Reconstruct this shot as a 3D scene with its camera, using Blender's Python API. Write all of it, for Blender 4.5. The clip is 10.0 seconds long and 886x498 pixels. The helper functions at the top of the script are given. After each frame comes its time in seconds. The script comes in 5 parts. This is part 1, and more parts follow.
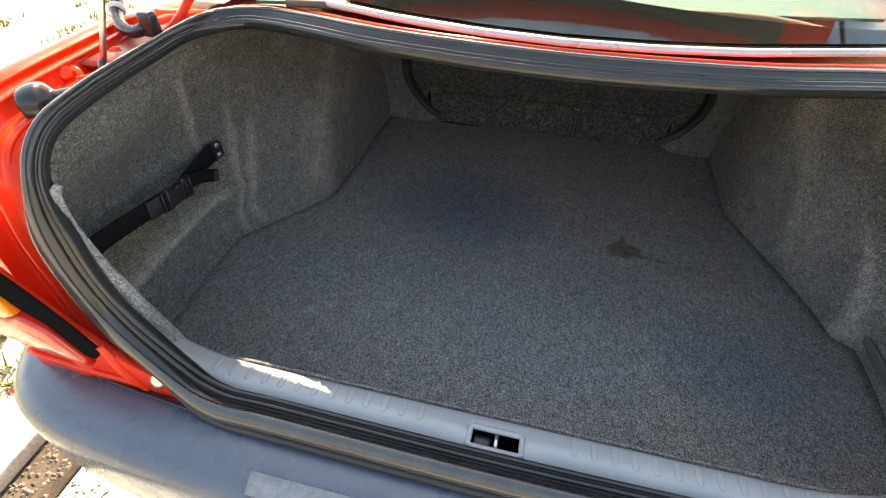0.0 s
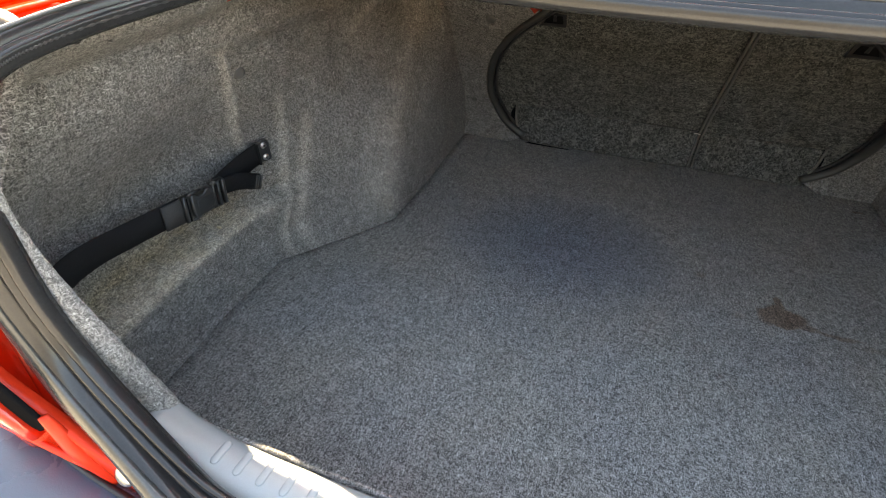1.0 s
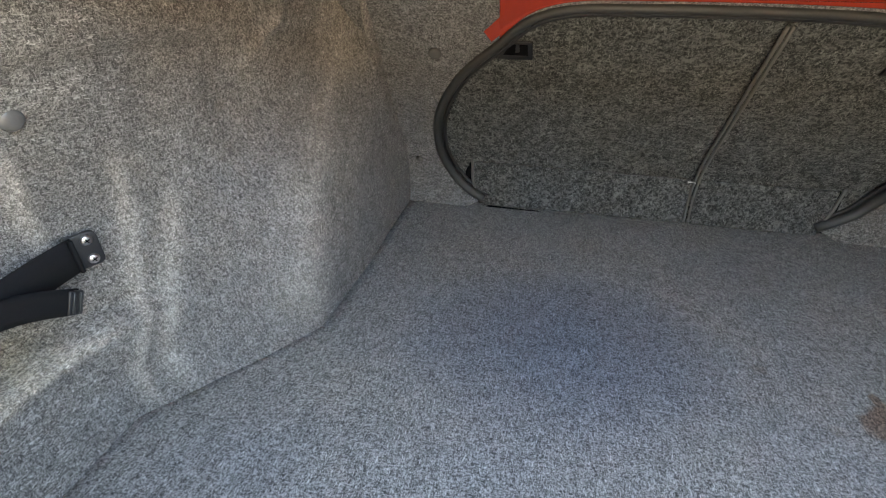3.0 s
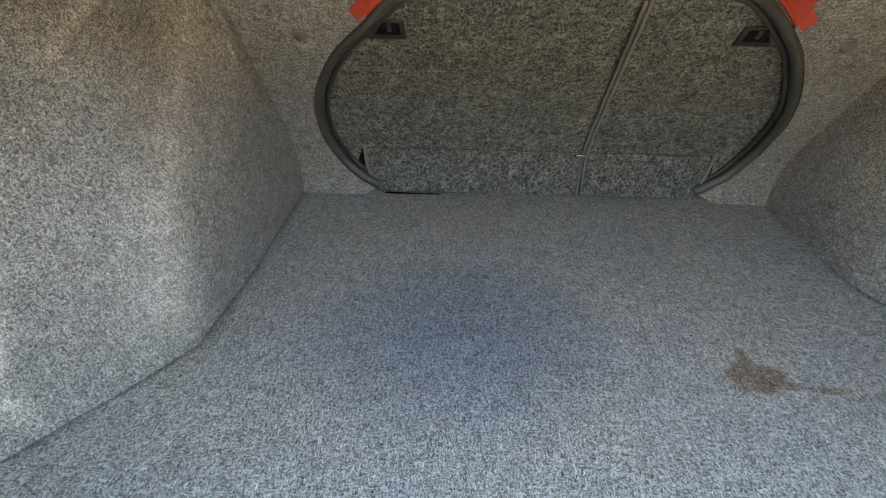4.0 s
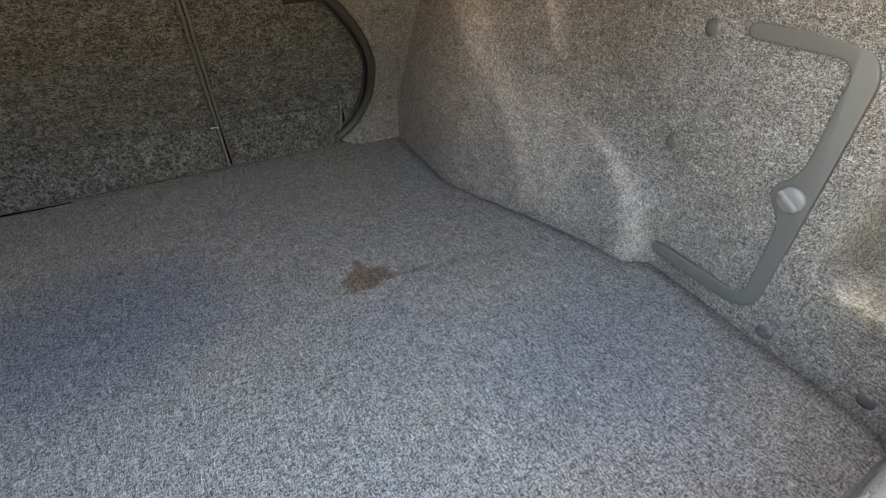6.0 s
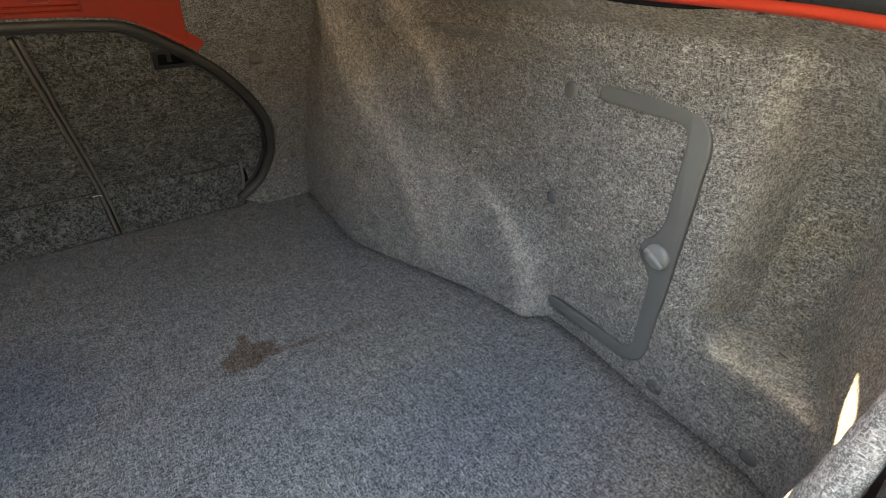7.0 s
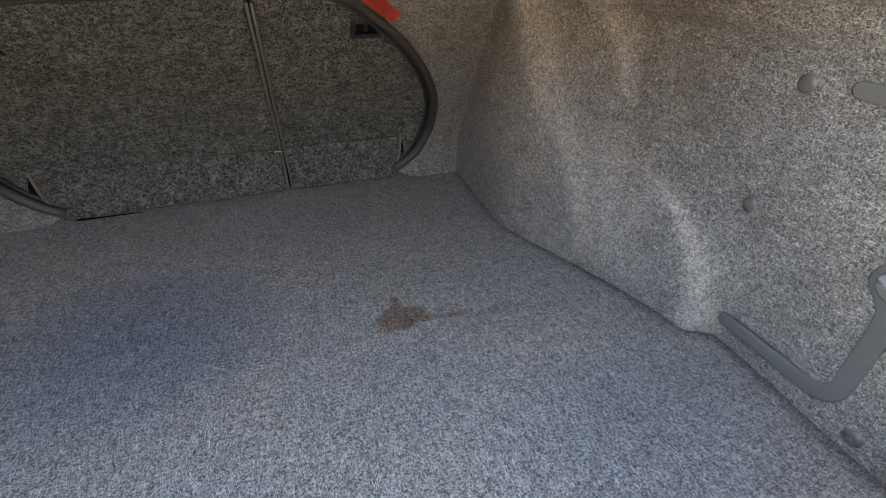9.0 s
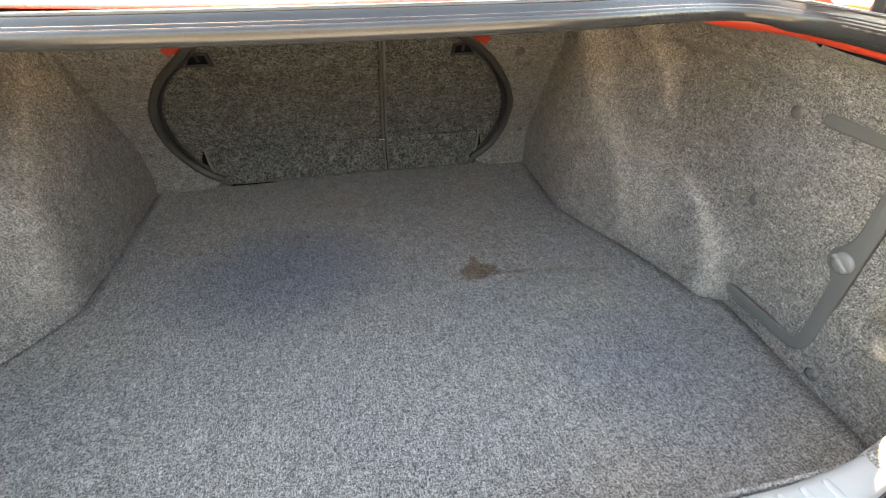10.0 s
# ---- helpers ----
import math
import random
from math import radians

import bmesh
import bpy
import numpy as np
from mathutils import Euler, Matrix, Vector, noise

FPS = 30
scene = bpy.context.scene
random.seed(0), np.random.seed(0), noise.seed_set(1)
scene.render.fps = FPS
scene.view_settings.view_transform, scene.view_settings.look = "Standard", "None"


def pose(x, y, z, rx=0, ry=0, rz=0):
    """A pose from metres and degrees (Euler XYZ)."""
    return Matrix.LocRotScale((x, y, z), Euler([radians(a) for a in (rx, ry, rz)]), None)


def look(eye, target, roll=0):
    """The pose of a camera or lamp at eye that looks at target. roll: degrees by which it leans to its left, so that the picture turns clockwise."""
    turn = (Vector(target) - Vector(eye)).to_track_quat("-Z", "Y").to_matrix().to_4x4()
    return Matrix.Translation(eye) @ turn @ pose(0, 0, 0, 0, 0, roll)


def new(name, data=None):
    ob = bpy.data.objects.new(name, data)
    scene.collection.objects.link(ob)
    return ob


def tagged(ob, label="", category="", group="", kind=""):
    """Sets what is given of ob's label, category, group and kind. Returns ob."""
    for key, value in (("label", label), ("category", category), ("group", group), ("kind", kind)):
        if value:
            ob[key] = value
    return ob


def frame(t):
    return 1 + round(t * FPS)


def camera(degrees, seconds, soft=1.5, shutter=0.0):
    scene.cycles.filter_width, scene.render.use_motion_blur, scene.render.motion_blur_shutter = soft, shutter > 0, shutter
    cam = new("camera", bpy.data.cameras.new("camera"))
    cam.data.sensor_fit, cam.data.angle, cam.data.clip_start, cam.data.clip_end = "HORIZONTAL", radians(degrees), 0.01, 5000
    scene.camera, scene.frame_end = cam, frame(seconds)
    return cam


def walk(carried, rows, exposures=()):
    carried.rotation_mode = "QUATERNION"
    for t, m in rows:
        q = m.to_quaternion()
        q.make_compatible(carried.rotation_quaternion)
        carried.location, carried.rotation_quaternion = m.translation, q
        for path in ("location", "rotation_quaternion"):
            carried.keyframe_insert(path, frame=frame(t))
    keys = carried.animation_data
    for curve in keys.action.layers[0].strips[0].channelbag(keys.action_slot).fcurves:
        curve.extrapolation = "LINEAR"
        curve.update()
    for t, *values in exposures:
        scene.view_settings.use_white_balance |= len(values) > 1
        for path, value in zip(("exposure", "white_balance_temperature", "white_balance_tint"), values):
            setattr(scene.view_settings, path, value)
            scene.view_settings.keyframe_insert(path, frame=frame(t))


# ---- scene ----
cam = camera(87.4, 10.0, 1.15)
PATH = [
    (0, (-0.015, -0.453, 0.747), (-0.32, 0.966, -0.629), 1.5),
    (0.5, (-0.052, -0.387, 0.705), (-0.479, 1.035, -0.634), 1.2),
    (1, (-0.139, -0.296, 0.59), (-0.65, 1.165, -0.677), 1.1),
    (1.5, (-0.179, -0.233, 0.515), (-0.731, 1.284, -0.665), 0.9),
    (2, (-0.218, -0.179, 0.474), (-0.738, 1.409, -0.624), 0.9),
    (2.5, (-0.238, -0.109, 0.466), (-0.671, 1.542, -0.575), 1.0),
    (2.7, (-0.236, -0.082, 0.463), (-0.636, 1.585, -0.567), 0.8),
    (3.8, (-0.183, -0.007, 0.471), (-0.291, 1.667, -0.619), 1.0),
    (4, (-0.166, -0.005, 0.469), (-0.211, 1.657, -0.644), 0.9),
    (4.5, (-0.126, -0.019, 0.47), (-0.007, 1.588, -0.714), 0.5),
    (5, (-0.063, -0.05, 0.472), (0.264, 1.489, -0.763), 0.0),
    (5.5, (0.008, -0.095, 0.465), (0.554, 1.382, -0.767), -0.2),
    (6, (0.079, -0.134, 0.478), (0.828, 1.279, -0.722), -0.1),
    (6.2, (0.107, -0.144, 0.483), (0.92, 1.254, -0.693), -0.3),
    (7.3, (0.22, -0.148, 0.5), (1.162, 1.267, -0.553), -0.4),
    (7.5, (0.226, -0.137, 0.496), (1.145, 1.303, -0.545), -0.3),
    (8, (0.22, -0.09, 0.483), (1.033, 1.407, -0.565), -0.3),
    (8.5, (0.185, -0.077, 0.475), (0.871, 1.467, -0.595), 0.3),
    (9, (0.116, -0.106, 0.479), (0.668, 1.469, -0.624), 0.5),
    (9.5, (0.049, -0.194, 0.522), (0.484, 1.392, -0.615), 0.3),
    (10, (0.007, -0.3, 0.583), (0.346, 1.298, -0.57), 0.2),
]
EXPOSURES = [(0.0, 2.5, 9700, 7), (0.6, 2.8, 10000, 7), (1.2, 3.48, 10200, 11), (1.6, 3.77, 9600, 13), (2.0, 4.07, 9400, 13), (2.5, 4.1, 9200, 12), (4.0, 4.5, 9800, 4), (4.6, 4.38, 9900, 3), (5.5, 4.22, 10500, 6), (6.0, 4.0, 10500, 10), (7.3, 3.45, 10600, 9), (8.0, 3.45, 11000, 9), (8.5, 3.41, 10800, 10), (9.0, 3.9, 9500, 13), (9.5, 4.03, 11000, 9), (10.0, 4.1, 11500, 10)]
walk(cam, [(t, look(eye, target, roll)) for t, eye, target, roll in PATH], EXPOSURES)

# ---- exposure, world, sun ----
SKY_TURN = radians(-18)        # the sun stands ahead of the car, to the left
SUN_HEIGHT = radians(42.0)
world = bpy.data.worlds.new("sky")
scene.world = world
world.use_nodes = True
wn = world.node_tree.nodes
sky = wn.new("ShaderNodeTexSky")
sky.sky_type, sky.sun_disc = "NISHITA", False
sky.sun_elevation, sky.sun_rotation = SUN_HEIGHT, SKY_TURN
wn["Background"].inputs["Strength"].default_value = 0.15
world.node_tree.links.new(sky.outputs["Color"], wn["Background"].inputs["Color"])
sun = new("sun", bpy.data.lights.new("sun", "SUN"))
sun.data.energy, sun.data.angle, sun.data.color = 4.5, radians(0.5), (1.0, 0.95, 0.87)
toward = Vector((math.sin(SKY_TURN) * math.cos(SUN_HEIGHT), math.cos(SKY_TURN) * math.cos(SUN_HEIGHT), math.sin(SUN_HEIGHT)))
sun.matrix_world = look(toward * 6, (0, 0, 0))


# ---- materials ----
def material(name):
    m = bpy.data.materials.new(name)
    m.use_nodes = True
    n, l = m.node_tree.nodes, m.node_tree.links
    return m, n, l, n["Principled BSDF"]


def noise_node(n, l, vec, scale, detail=3.0, rough=0.6, distort=0.0):
    t = n.new("ShaderNodeTexNoise")
    t.inputs["Scale"].default_value, t.inputs["Detail"].default_value = scale, detail
    t.inputs["Roughness"].default_value, t.inputs["Distortion"].default_value = rough, distort
    l.new(vec, t.inputs["Vector"])
    return t.outputs["Fac"]


def ramp(n, l, fac, stops):
    r = n.new("ShaderNodeValToRGB")
    while len(r.color_ramp.elements) < len(stops):
        r.color_ramp.elements.new(0.5)
    for e, (p, c) in zip(r.color_ramp.elements, stops):
        e.position, e.color = p, (*c, 1)
    l.new(fac, r.inputs["Fac"])
    return r.outputs["Color"]


def mix(n, l, kind, a, b, fac=1.0):
    x = n.new("ShaderNodeMix")
    x.data_type, x.blend_type = "RGBA", kind
    x.inputs[0].default_value = fac if isinstance(fac, (int, float)) else 1.0
    if not isinstance(fac, (int, float)):
        l.new(fac, x.inputs[0])
    for sock, v in ((x.inputs[6], a), (x.inputs[7], b)):
        if isinstance(v, tuple):
            sock.default_value = (*v, 1)
        else:
            l.new(v, sock)
    return x.outputs[2]


def math_node(n, l, op, a, b=None, clamp=False):
    x = n.new("ShaderNodeMath")
    x.operation, x.use_clamp = op, clamp
    for sock, v in zip(x.inputs, (a, b)):
        if v is None:
            continue
        if isinstance(v, (int, float)):
            sock.default_value = v
        else:
            l.new(v, sock)
    return x.outputs[0]


def coords(n, l, stretch=(1, 1, 1), turn=(0, 0, 0)):
    tc, mp = n.new("ShaderNodeTexCoord"), n.new("ShaderNodeMapping")
    mp.inputs["Scale"].default_value, mp.inputs["Rotation"].default_value = stretch, turn
    l.new(tc.outputs["Object"], mp.inputs["Vector"])
    return mp.outputs["Vector"]


def bump(n, l, shader, height, strength, distance):
    b = n.new("ShaderNodeBump")
    b.inputs["Strength"].default_value, b.inputs["Distance"].default_value = strength, distance
    l.new(height, b.inputs["Height"])
    l.new(b.outputs["Normal"], shader.inputs["Normal"])


def carpet(name, dark, light, size=330, patch=0.16, stain=False):
    """Needle-felt: heathered pale and dark fibres, with soft rubbed patches."""
    m, n, l, s = material(name)
    v = coords(n, l)
    fine = noise_node(n, l, v, size * 1.4, 4, 0.75, 1.0)
    one = noise_node(n, l, coords(n, l, (1, 0.28, 1), (0.3, 0.2, 0.6)), size * 1.5, 2, 0.6, 1.5)
    two = noise_node(n, l, coords(n, l, (0.28, 1, 0.34), (0.2, 0.5, 0.3)), size * 1.5, 2, 0.6, 1.5)
    both = math_node(n, l, "ADD", math_node(n, l, "MULTIPLY", fine, 0.45), math_node(n, l, "MULTIPLY", math_node(n, l, "MAXIMUM", one, two), 0.55))
    mid = tuple(0.62 * a + 0.38 * b for a, b in zip(dark, light))
    col = ramp(n, l, both, ((0.46, dark), (0.53, mid), (0.588, light)))
    hair = noise_node(n, l, coords(n, l, (1, 0.22, 0.5), (0.9, 0.1, 1.2)), size * 1.9, 1, 0.5, 2.0)
    hair = math_node(n, l, "MULTIPLY", math_node(n, l, "SUBTRACT", hair, 0.62, clamp=True), 12.0, clamp=True)
    col = mix(n, l, "MIX", col, tuple(min(1.0, c * 1.45) for c in light), hair)
    blot = noise_node(n, l, v, 34, 4, 0.65)
    col = mix(n, l, "MULTIPLY", col, ramp(n, l, blot, ((0.3, (1 - patch,) * 3), (0.7, (1 + patch,) * 3))))
    wide = noise_node(n, l, v, 5, 2, 0.5)
    col = mix(n, l, "MULTIPLY", col, ramp(n, l, wide, ((0.3, (0.95, 0.96, 1.0)), (0.7, (1.06, 1.03, 0.99)))))
    if stain:
        p = n.new("ShaderNodeSeparateXYZ")
        wob = n.new("ShaderNodeTexNoise")
        wob.inputs["Scale"].default_value, wob.inputs["Detail"].default_value = 38, 3
        off = n.new("ShaderNodeVectorMath")
        off.operation = "MULTIPLY_ADD"
        l.new(v, wob.inputs["Vector"])
        l.new(wob.outputs["Color"], off.inputs[0])
        off.inputs[1].default_value = (0.03, 0.03, 0)
        l.new(v, off.inputs[2])
        l.new(off.outputs[0], p.inputs[0])

        def blob(cx, cy, rx, ry, edge, deep):
            dx = math_node(n, l, "DIVIDE", math_node(n, l, "SUBTRACT", p.outputs[0], cx + 0.009), rx)
            dy = math_node(n, l, "DIVIDE", math_node(n, l, "SUBTRACT", p.outputs[1], cy + 0.013), ry)
            r2 = math_node(n, l, "ADD", math_node(n, l, "MULTIPLY", dx, dx), math_node(n, l, "MULTIPLY", dy, dy))
            k = math_node(n, l, "DIVIDE", math_node(n, l, "SUBTRACT", 1.0, r2), edge, clamp=True)
            return math_node(n, l, "MULTIPLY", k, deep)
        # bluish shading painted in the middle and by the rear corner, then the main patch, its horn, the drip that runs
        # off, and paler spots
        spots = ((0.238, 0.419, 0.038, 0.029, 0.30, 0.9), (0.240, 0.452, 0.009, 0.028, 0.5, 0.85), (0.212, 0.409, 0.016, 0.012, 0.7, 0.7), (0.262, 0.424, 0.022, 0.016, 0.6, 0.8), (0.272, 0.411, 0.024, 0.010, 0.6, 0.75), (0.463, 0.848, 0.014, 0.0035, 0.5, 0.8),
                 (0.320, 0.404, 0.050, 0.006, 0.8, 0.7), (0.385, 0.390, 0.055, 0.008, 0.9, 0.42), (0.450, 0.376, 0.045, 0.010, 0.9, 0.25),
                 (0.112, 0.488, 0.012, 0.010, 0.9, 0.42), (0.168, 0.398, 0.014, 0.010, 0.9, 0.28), (0.10, 0.30, 0.02, 0.014, 0.9, 0.16))
        # blue-tinged shading of the floor, tinted straight into the felt colour
        blue_shading = math_node(n, l, "MULTIPLY", math_node(n, l, "MAXIMUM", blob(-0.150, 0.490, 0.250, 0.195, 1.0, 0.86), blob(0.480, 0.125, 0.220, 0.170, 1.0, 0.50)), math_node(n, l, "ADD", 0.65, math_node(n, l, "MULTIPLY", wide, 0.6)), clamp=True)
        col = mix(n, l, "MIX", col, mix(n, l, "MULTIPLY", col, (0.52, 0.63, 0.82)), blue_shading)
        total = None
        for sp in spots:
            k = blob(*sp)
            total = k if total is None else math_node(n, l, "MAXIMUM", total, k)
        col = mix(n, l, "MIX", col, mix(n, l, "MULTIPLY", col, (0.64, 0.45, 0.34)), total)
    # felt pale over moulded creases, plus lighter bands painted where faces catch light
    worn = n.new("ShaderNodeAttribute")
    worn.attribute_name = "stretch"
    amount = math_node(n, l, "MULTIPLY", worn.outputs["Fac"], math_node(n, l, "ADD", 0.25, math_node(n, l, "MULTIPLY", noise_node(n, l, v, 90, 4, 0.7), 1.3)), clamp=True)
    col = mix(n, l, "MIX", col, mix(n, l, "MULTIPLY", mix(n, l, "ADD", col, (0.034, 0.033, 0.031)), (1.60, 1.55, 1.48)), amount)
    # tan tint on the left ledge and the rear of the right wall
    tan_attr = n.new("ShaderNodeAttribute")
    tan_attr.attribute_name = "tan_tint"
    amount = math_node(n, l, "MULTIPLY", tan_attr.outputs["Fac"], ramp(n, l, noise_node(n, l, v, 24, 4, 0.7), ((0.3, (0.3,) * 3), (0.65, (1.0,) * 3))), clamp=True)
    col = mix(n, l, "MIX", col, mix(n, l, "MULTIPLY", col, (1.22, 1.04, 0.78)), amount)
    l.new(col, s.inputs["Base Color"])
    s.inputs["Roughness"].default_value = 0.95
    s.inputs["Specular IOR Level"].default_value = 0.15
    s.inputs["Sheen Weight"].default_value, s.inputs["Sheen Roughness"].default_value = 0.08, 0.5
    bump(n, l, s, both, 0.55, 0.003)
    return m


def plain(name, colour, rough, metal=0.0, grain=300, vary=0.12, relief=0.05, coat=0.0, blot=9):
    """Paint, rubber, plastic or metal with slight wear at two scales."""
    m, n, l, s = material(name)
    v = coords(n, l)
    g = noise_node(n, l, v, grain, 3, 0.6)
    w = noise_node(n, l, v, blot, 4, 0.6)
    both = math_node(n, l, "ADD", math_node(n, l, "MULTIPLY", g, 0.4), math_node(n, l, "MULTIPLY", w, 0.6))
    lo, hi = tuple(c * (1 - vary) for c in colour), tuple(min(1, c * (1 + vary)) for c in colour)
    l.new(ramp(n, l, both, ((0.35, lo), (0.65, hi))), s.inputs["Base Color"])
    l.new(ramp(n, l, w, ((0.3, (max(0.03, rough - 0.08),) * 3), (0.7, (min(1, rough + 0.08),) * 3))), s.inputs["Roughness"])
    s.inputs["Metallic"].default_value = metal
    s.inputs["Coat Weight"].default_value, s.inputs["Coat Roughness"].default_value = coat, 0.06
    if relief:
        bump(n, l, s, g, relief, 0.002)
    return m


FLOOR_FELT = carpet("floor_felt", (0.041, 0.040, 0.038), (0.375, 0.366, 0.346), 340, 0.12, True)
SIDE_FELT = carpet("side_felt", (0.055, 0.0535, 0.0505), (0.300, 0.290, 0.276), 330, 0.16)
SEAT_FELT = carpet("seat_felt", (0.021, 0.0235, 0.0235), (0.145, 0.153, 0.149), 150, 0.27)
BULK_FELT = carpet("bulkhead_felt", (0.048, 0.048, 0.047), (0.275, 0.275, 0.268), 300, 0.16)
EDGE_FELT = carpet("edge_felt", (0.10, 0.10, 0.10), (0.38, 0.38, 0.37), 330, 0.15)
RED = plain("red_paint", (0.70, 0.037, 0.015), 0.15, 0.0, 700, 0.06, 0.0, 0.05)
RED.node_tree.nodes["Principled BSDF"].inputs["Specular IOR Level"].default_value = 0.2
# darker copies of the red paint, with the shade on inner panels built in
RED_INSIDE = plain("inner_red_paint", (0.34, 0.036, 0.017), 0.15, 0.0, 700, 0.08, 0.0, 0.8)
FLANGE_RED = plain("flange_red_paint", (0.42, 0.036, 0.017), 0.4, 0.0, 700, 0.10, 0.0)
SHADED_RED = plain("shaded_red_paint", (0.30, 0.030, 0.016), 0.45, 0.0, 700, 0.12, 0.0)
RUBBER = plain("weather_rubber", (0.024, 0.024, 0.025), 0.17, 0, 500, 0.25, 0.06)
BAND_RUBBER = plain("weathered_band_rubber", (0.055, 0.056, 0.055), 0.20, 0, 400, 0.22, 0.05, 0.0, 25)
BAND_RUBBER.node_tree.nodes["Principled BSDF"].inputs["Specular IOR Level"].default_value = 0.7
SEAL_RUBBER = plain("seal_rubber", (0.038, 0.039, 0.038), 0.5, 0, 500, 0.2, 0.1)
BLACK_RUBBER = plain("black_rubber", (0.022, 0.022, 0.024), 0.5, 0, 400, 0.25, 0.1)
GLOSS_RUBBER = plain("glossy_black_rubber", (0.020, 0.020, 0.022), 0.22, 0, 300, 0.2, 0.04)
GREY_PLASTIC = plain("grey_sill_plastic", (0.31, 0.328, 0.332), 0.19, 0, 900, 0.07, 0.08)
TRIM_PLASTIC = plain("grey_trim_plastic", (0.120, 0.120, 0.114), 0.42, 0, 900, 0.08, 0.08)
BUMPER_PLASTIC = plain("bumper_plastic", (0.082, 0.102, 0.136), 0.28, 0, 600, 0.08, 0.10, 0.12, 14)
SUN_PATCH = plain("sunlit_patch", (0.20, 0.21, 0.225), 0.6, 0, 500, 0.35, 0.3, 0, 70)
BUCKLE_PLASTIC = plain("buckle_plastic", (0.026, 0.027, 0.028), 0.36, 0, 500, 0.2, 0.08, 0, 40)
BLACK_PLASTIC = plain("black_plastic", (0.02, 0.02, 0.022), 0.35, 0, 600, 0.2, 0.06)
WEBBING = plain("strap_webbing", (0.010, 0.010, 0.0115), 0.9, 0, 900, 0.3, 0.3)
WEBBING.node_tree.nodes["Principled BSDF"].inputs["Specular IOR Level"].default_value = 0.2
FOLD_WEBBING = plain("ribbed_webbing", (0.034, 0.035, 0.037), 0.65, 0, 1400, 0.35, 0.6)
STEEL = plain("zinc_steel", (0.62, 0.62, 0.60), 0.3, 1.0, 500, 0.1, 0.05)
PLUG = plain("plug_plastic", (0.098, 0.096, 0.094), 0.28, 0, 500, 0.1, 0.05)
KNOB = plain("knob_plastic", (0.20, 0.20, 0.193), 0.3, 0, 500, 0.08, 0.05)
DARK_PLUG = plain("dark_plug_plastic", (0.10, 0.10, 0.098), 0.35, 0, 500, 0.1, 0.05)
DARK = plain("dark_void", (0.008, 0.008, 0.009), 0.7, 0, 200, 0.2, 0)
DARK.node_tree.nodes["Principled BSDF"].inputs["Specular IOR Level"].default_value = 0.0
TRIM_GREY = plain("window_trim", (0.42, 0.42, 0.43), 0.3, 0.3, 500, 0.1, 0.05)
BROWN = plain("reflection_brown", (0.09, 0.045, 0.035), 0.5, 0, 300, 0.15, 0.05)
SHELF = plain("teal_fabric", (0.050, 0.082, 0.088), 0.9, 0, 420, 0.35, 0.3)
ORANGE_LENS = plain("orange_lens", (0.85, 0.28, 0.02), 0.12, 0, 120, 0.1, 0.05, 0.5)
RED_LENS = plain("red_lens", (0.60, 0.03, 0.015), 0.12, 0, 120, 0.1, 0.05, 0.5)
CRUMB = plain("dry_crumb", (0.50, 0.40, 0.26), 0.8, 0, 900, 0.3, 0.2)
LINT = plain("pale_lint", (0.6, 0.6, 0.58), 0.9, 0, 900, 0.2, 0)
SAND = plain("dry_ground", (0.34, 0.31, 0.243), 0.95, 0, 60, 0.35, 0.5, 0, 2.5)
CONCRETE = plain("pale_concrete", (0.37, 0.357, 0.33), 0.9, 0, 110, 0.42, 0.4, 0, 4)
SOIL = plain("dark_soil", (0.055, 0.040, 0.028), 0.95, 0, 90, 0.5, 0.8, 0, 20)
UNSEEN_WALL = plain("unseen_wall", (0.125, 0.118, 0.106), 0.9, 0, 30, 0.35, 0.4, 0, 3)
GRIT = plain("dark_grit", (0.09, 0.078, 0.062), 0.9, 0, 300, 0.6, 0.2, 0, 40)
GRASS = plain("dry_grass", (0.11, 0.115, 0.035), 0.9, 0, 60, 0.4, 0)

GLASS, gn, gl, gs = material("tinted_glass")
gs.inputs["Transmission Weight"].default_value, gs.inputs["Roughness"].default_value = 1.0, 0.01
gs.inputs["Base Color"].default_value, gs.inputs["IOR"].default_value = (0.80, 0.93, 0.90, 1), 1.45


# ---- building helpers ----
BODY_WIDTH = [1.0]             # x scale of the outer body, set to fit the camera's view


def mesh_of(name, bm, mat, smooth=True):
    me = bpy.data.meshes.new(name)
    for v in bm.verts:
        v.co.x *= BODY_WIDTH[0]
    bmesh.ops.recalc_face_normals(bm, faces=bm.faces)
    bm.to_mesh(me)
    bm.free()
    me.materials.append(mat)
    if smooth:
        for p in me.polygons:
            p.use_smooth = True
    return me


def part(name, bm, mat, parent, label="", smooth=True):
    ob = new(name, mesh_of(name, bm, mat, smooth))
    ob.parent = parent
    return tagged(ob, label)


def thing(name, bm, mat, label, category, kind="", group="", smooth=True):
    return tagged(new(name, mesh_of(name, bm, mat, smooth)), label, category, group, kind)


def base(name, label, category, at=(0, 0, 0), group="", kind=""):
    ob = new(name)
    ob.location = at
    return tagged(ob, label, category, group, kind)


def hold(ob, parent):
    """Put a part that was built in world coordinates under a thing whose base lies elsewhere."""
    ob.parent = parent
    ob.matrix_parent_inverse = Matrix.Translation(parent.location).inverted()
    return ob


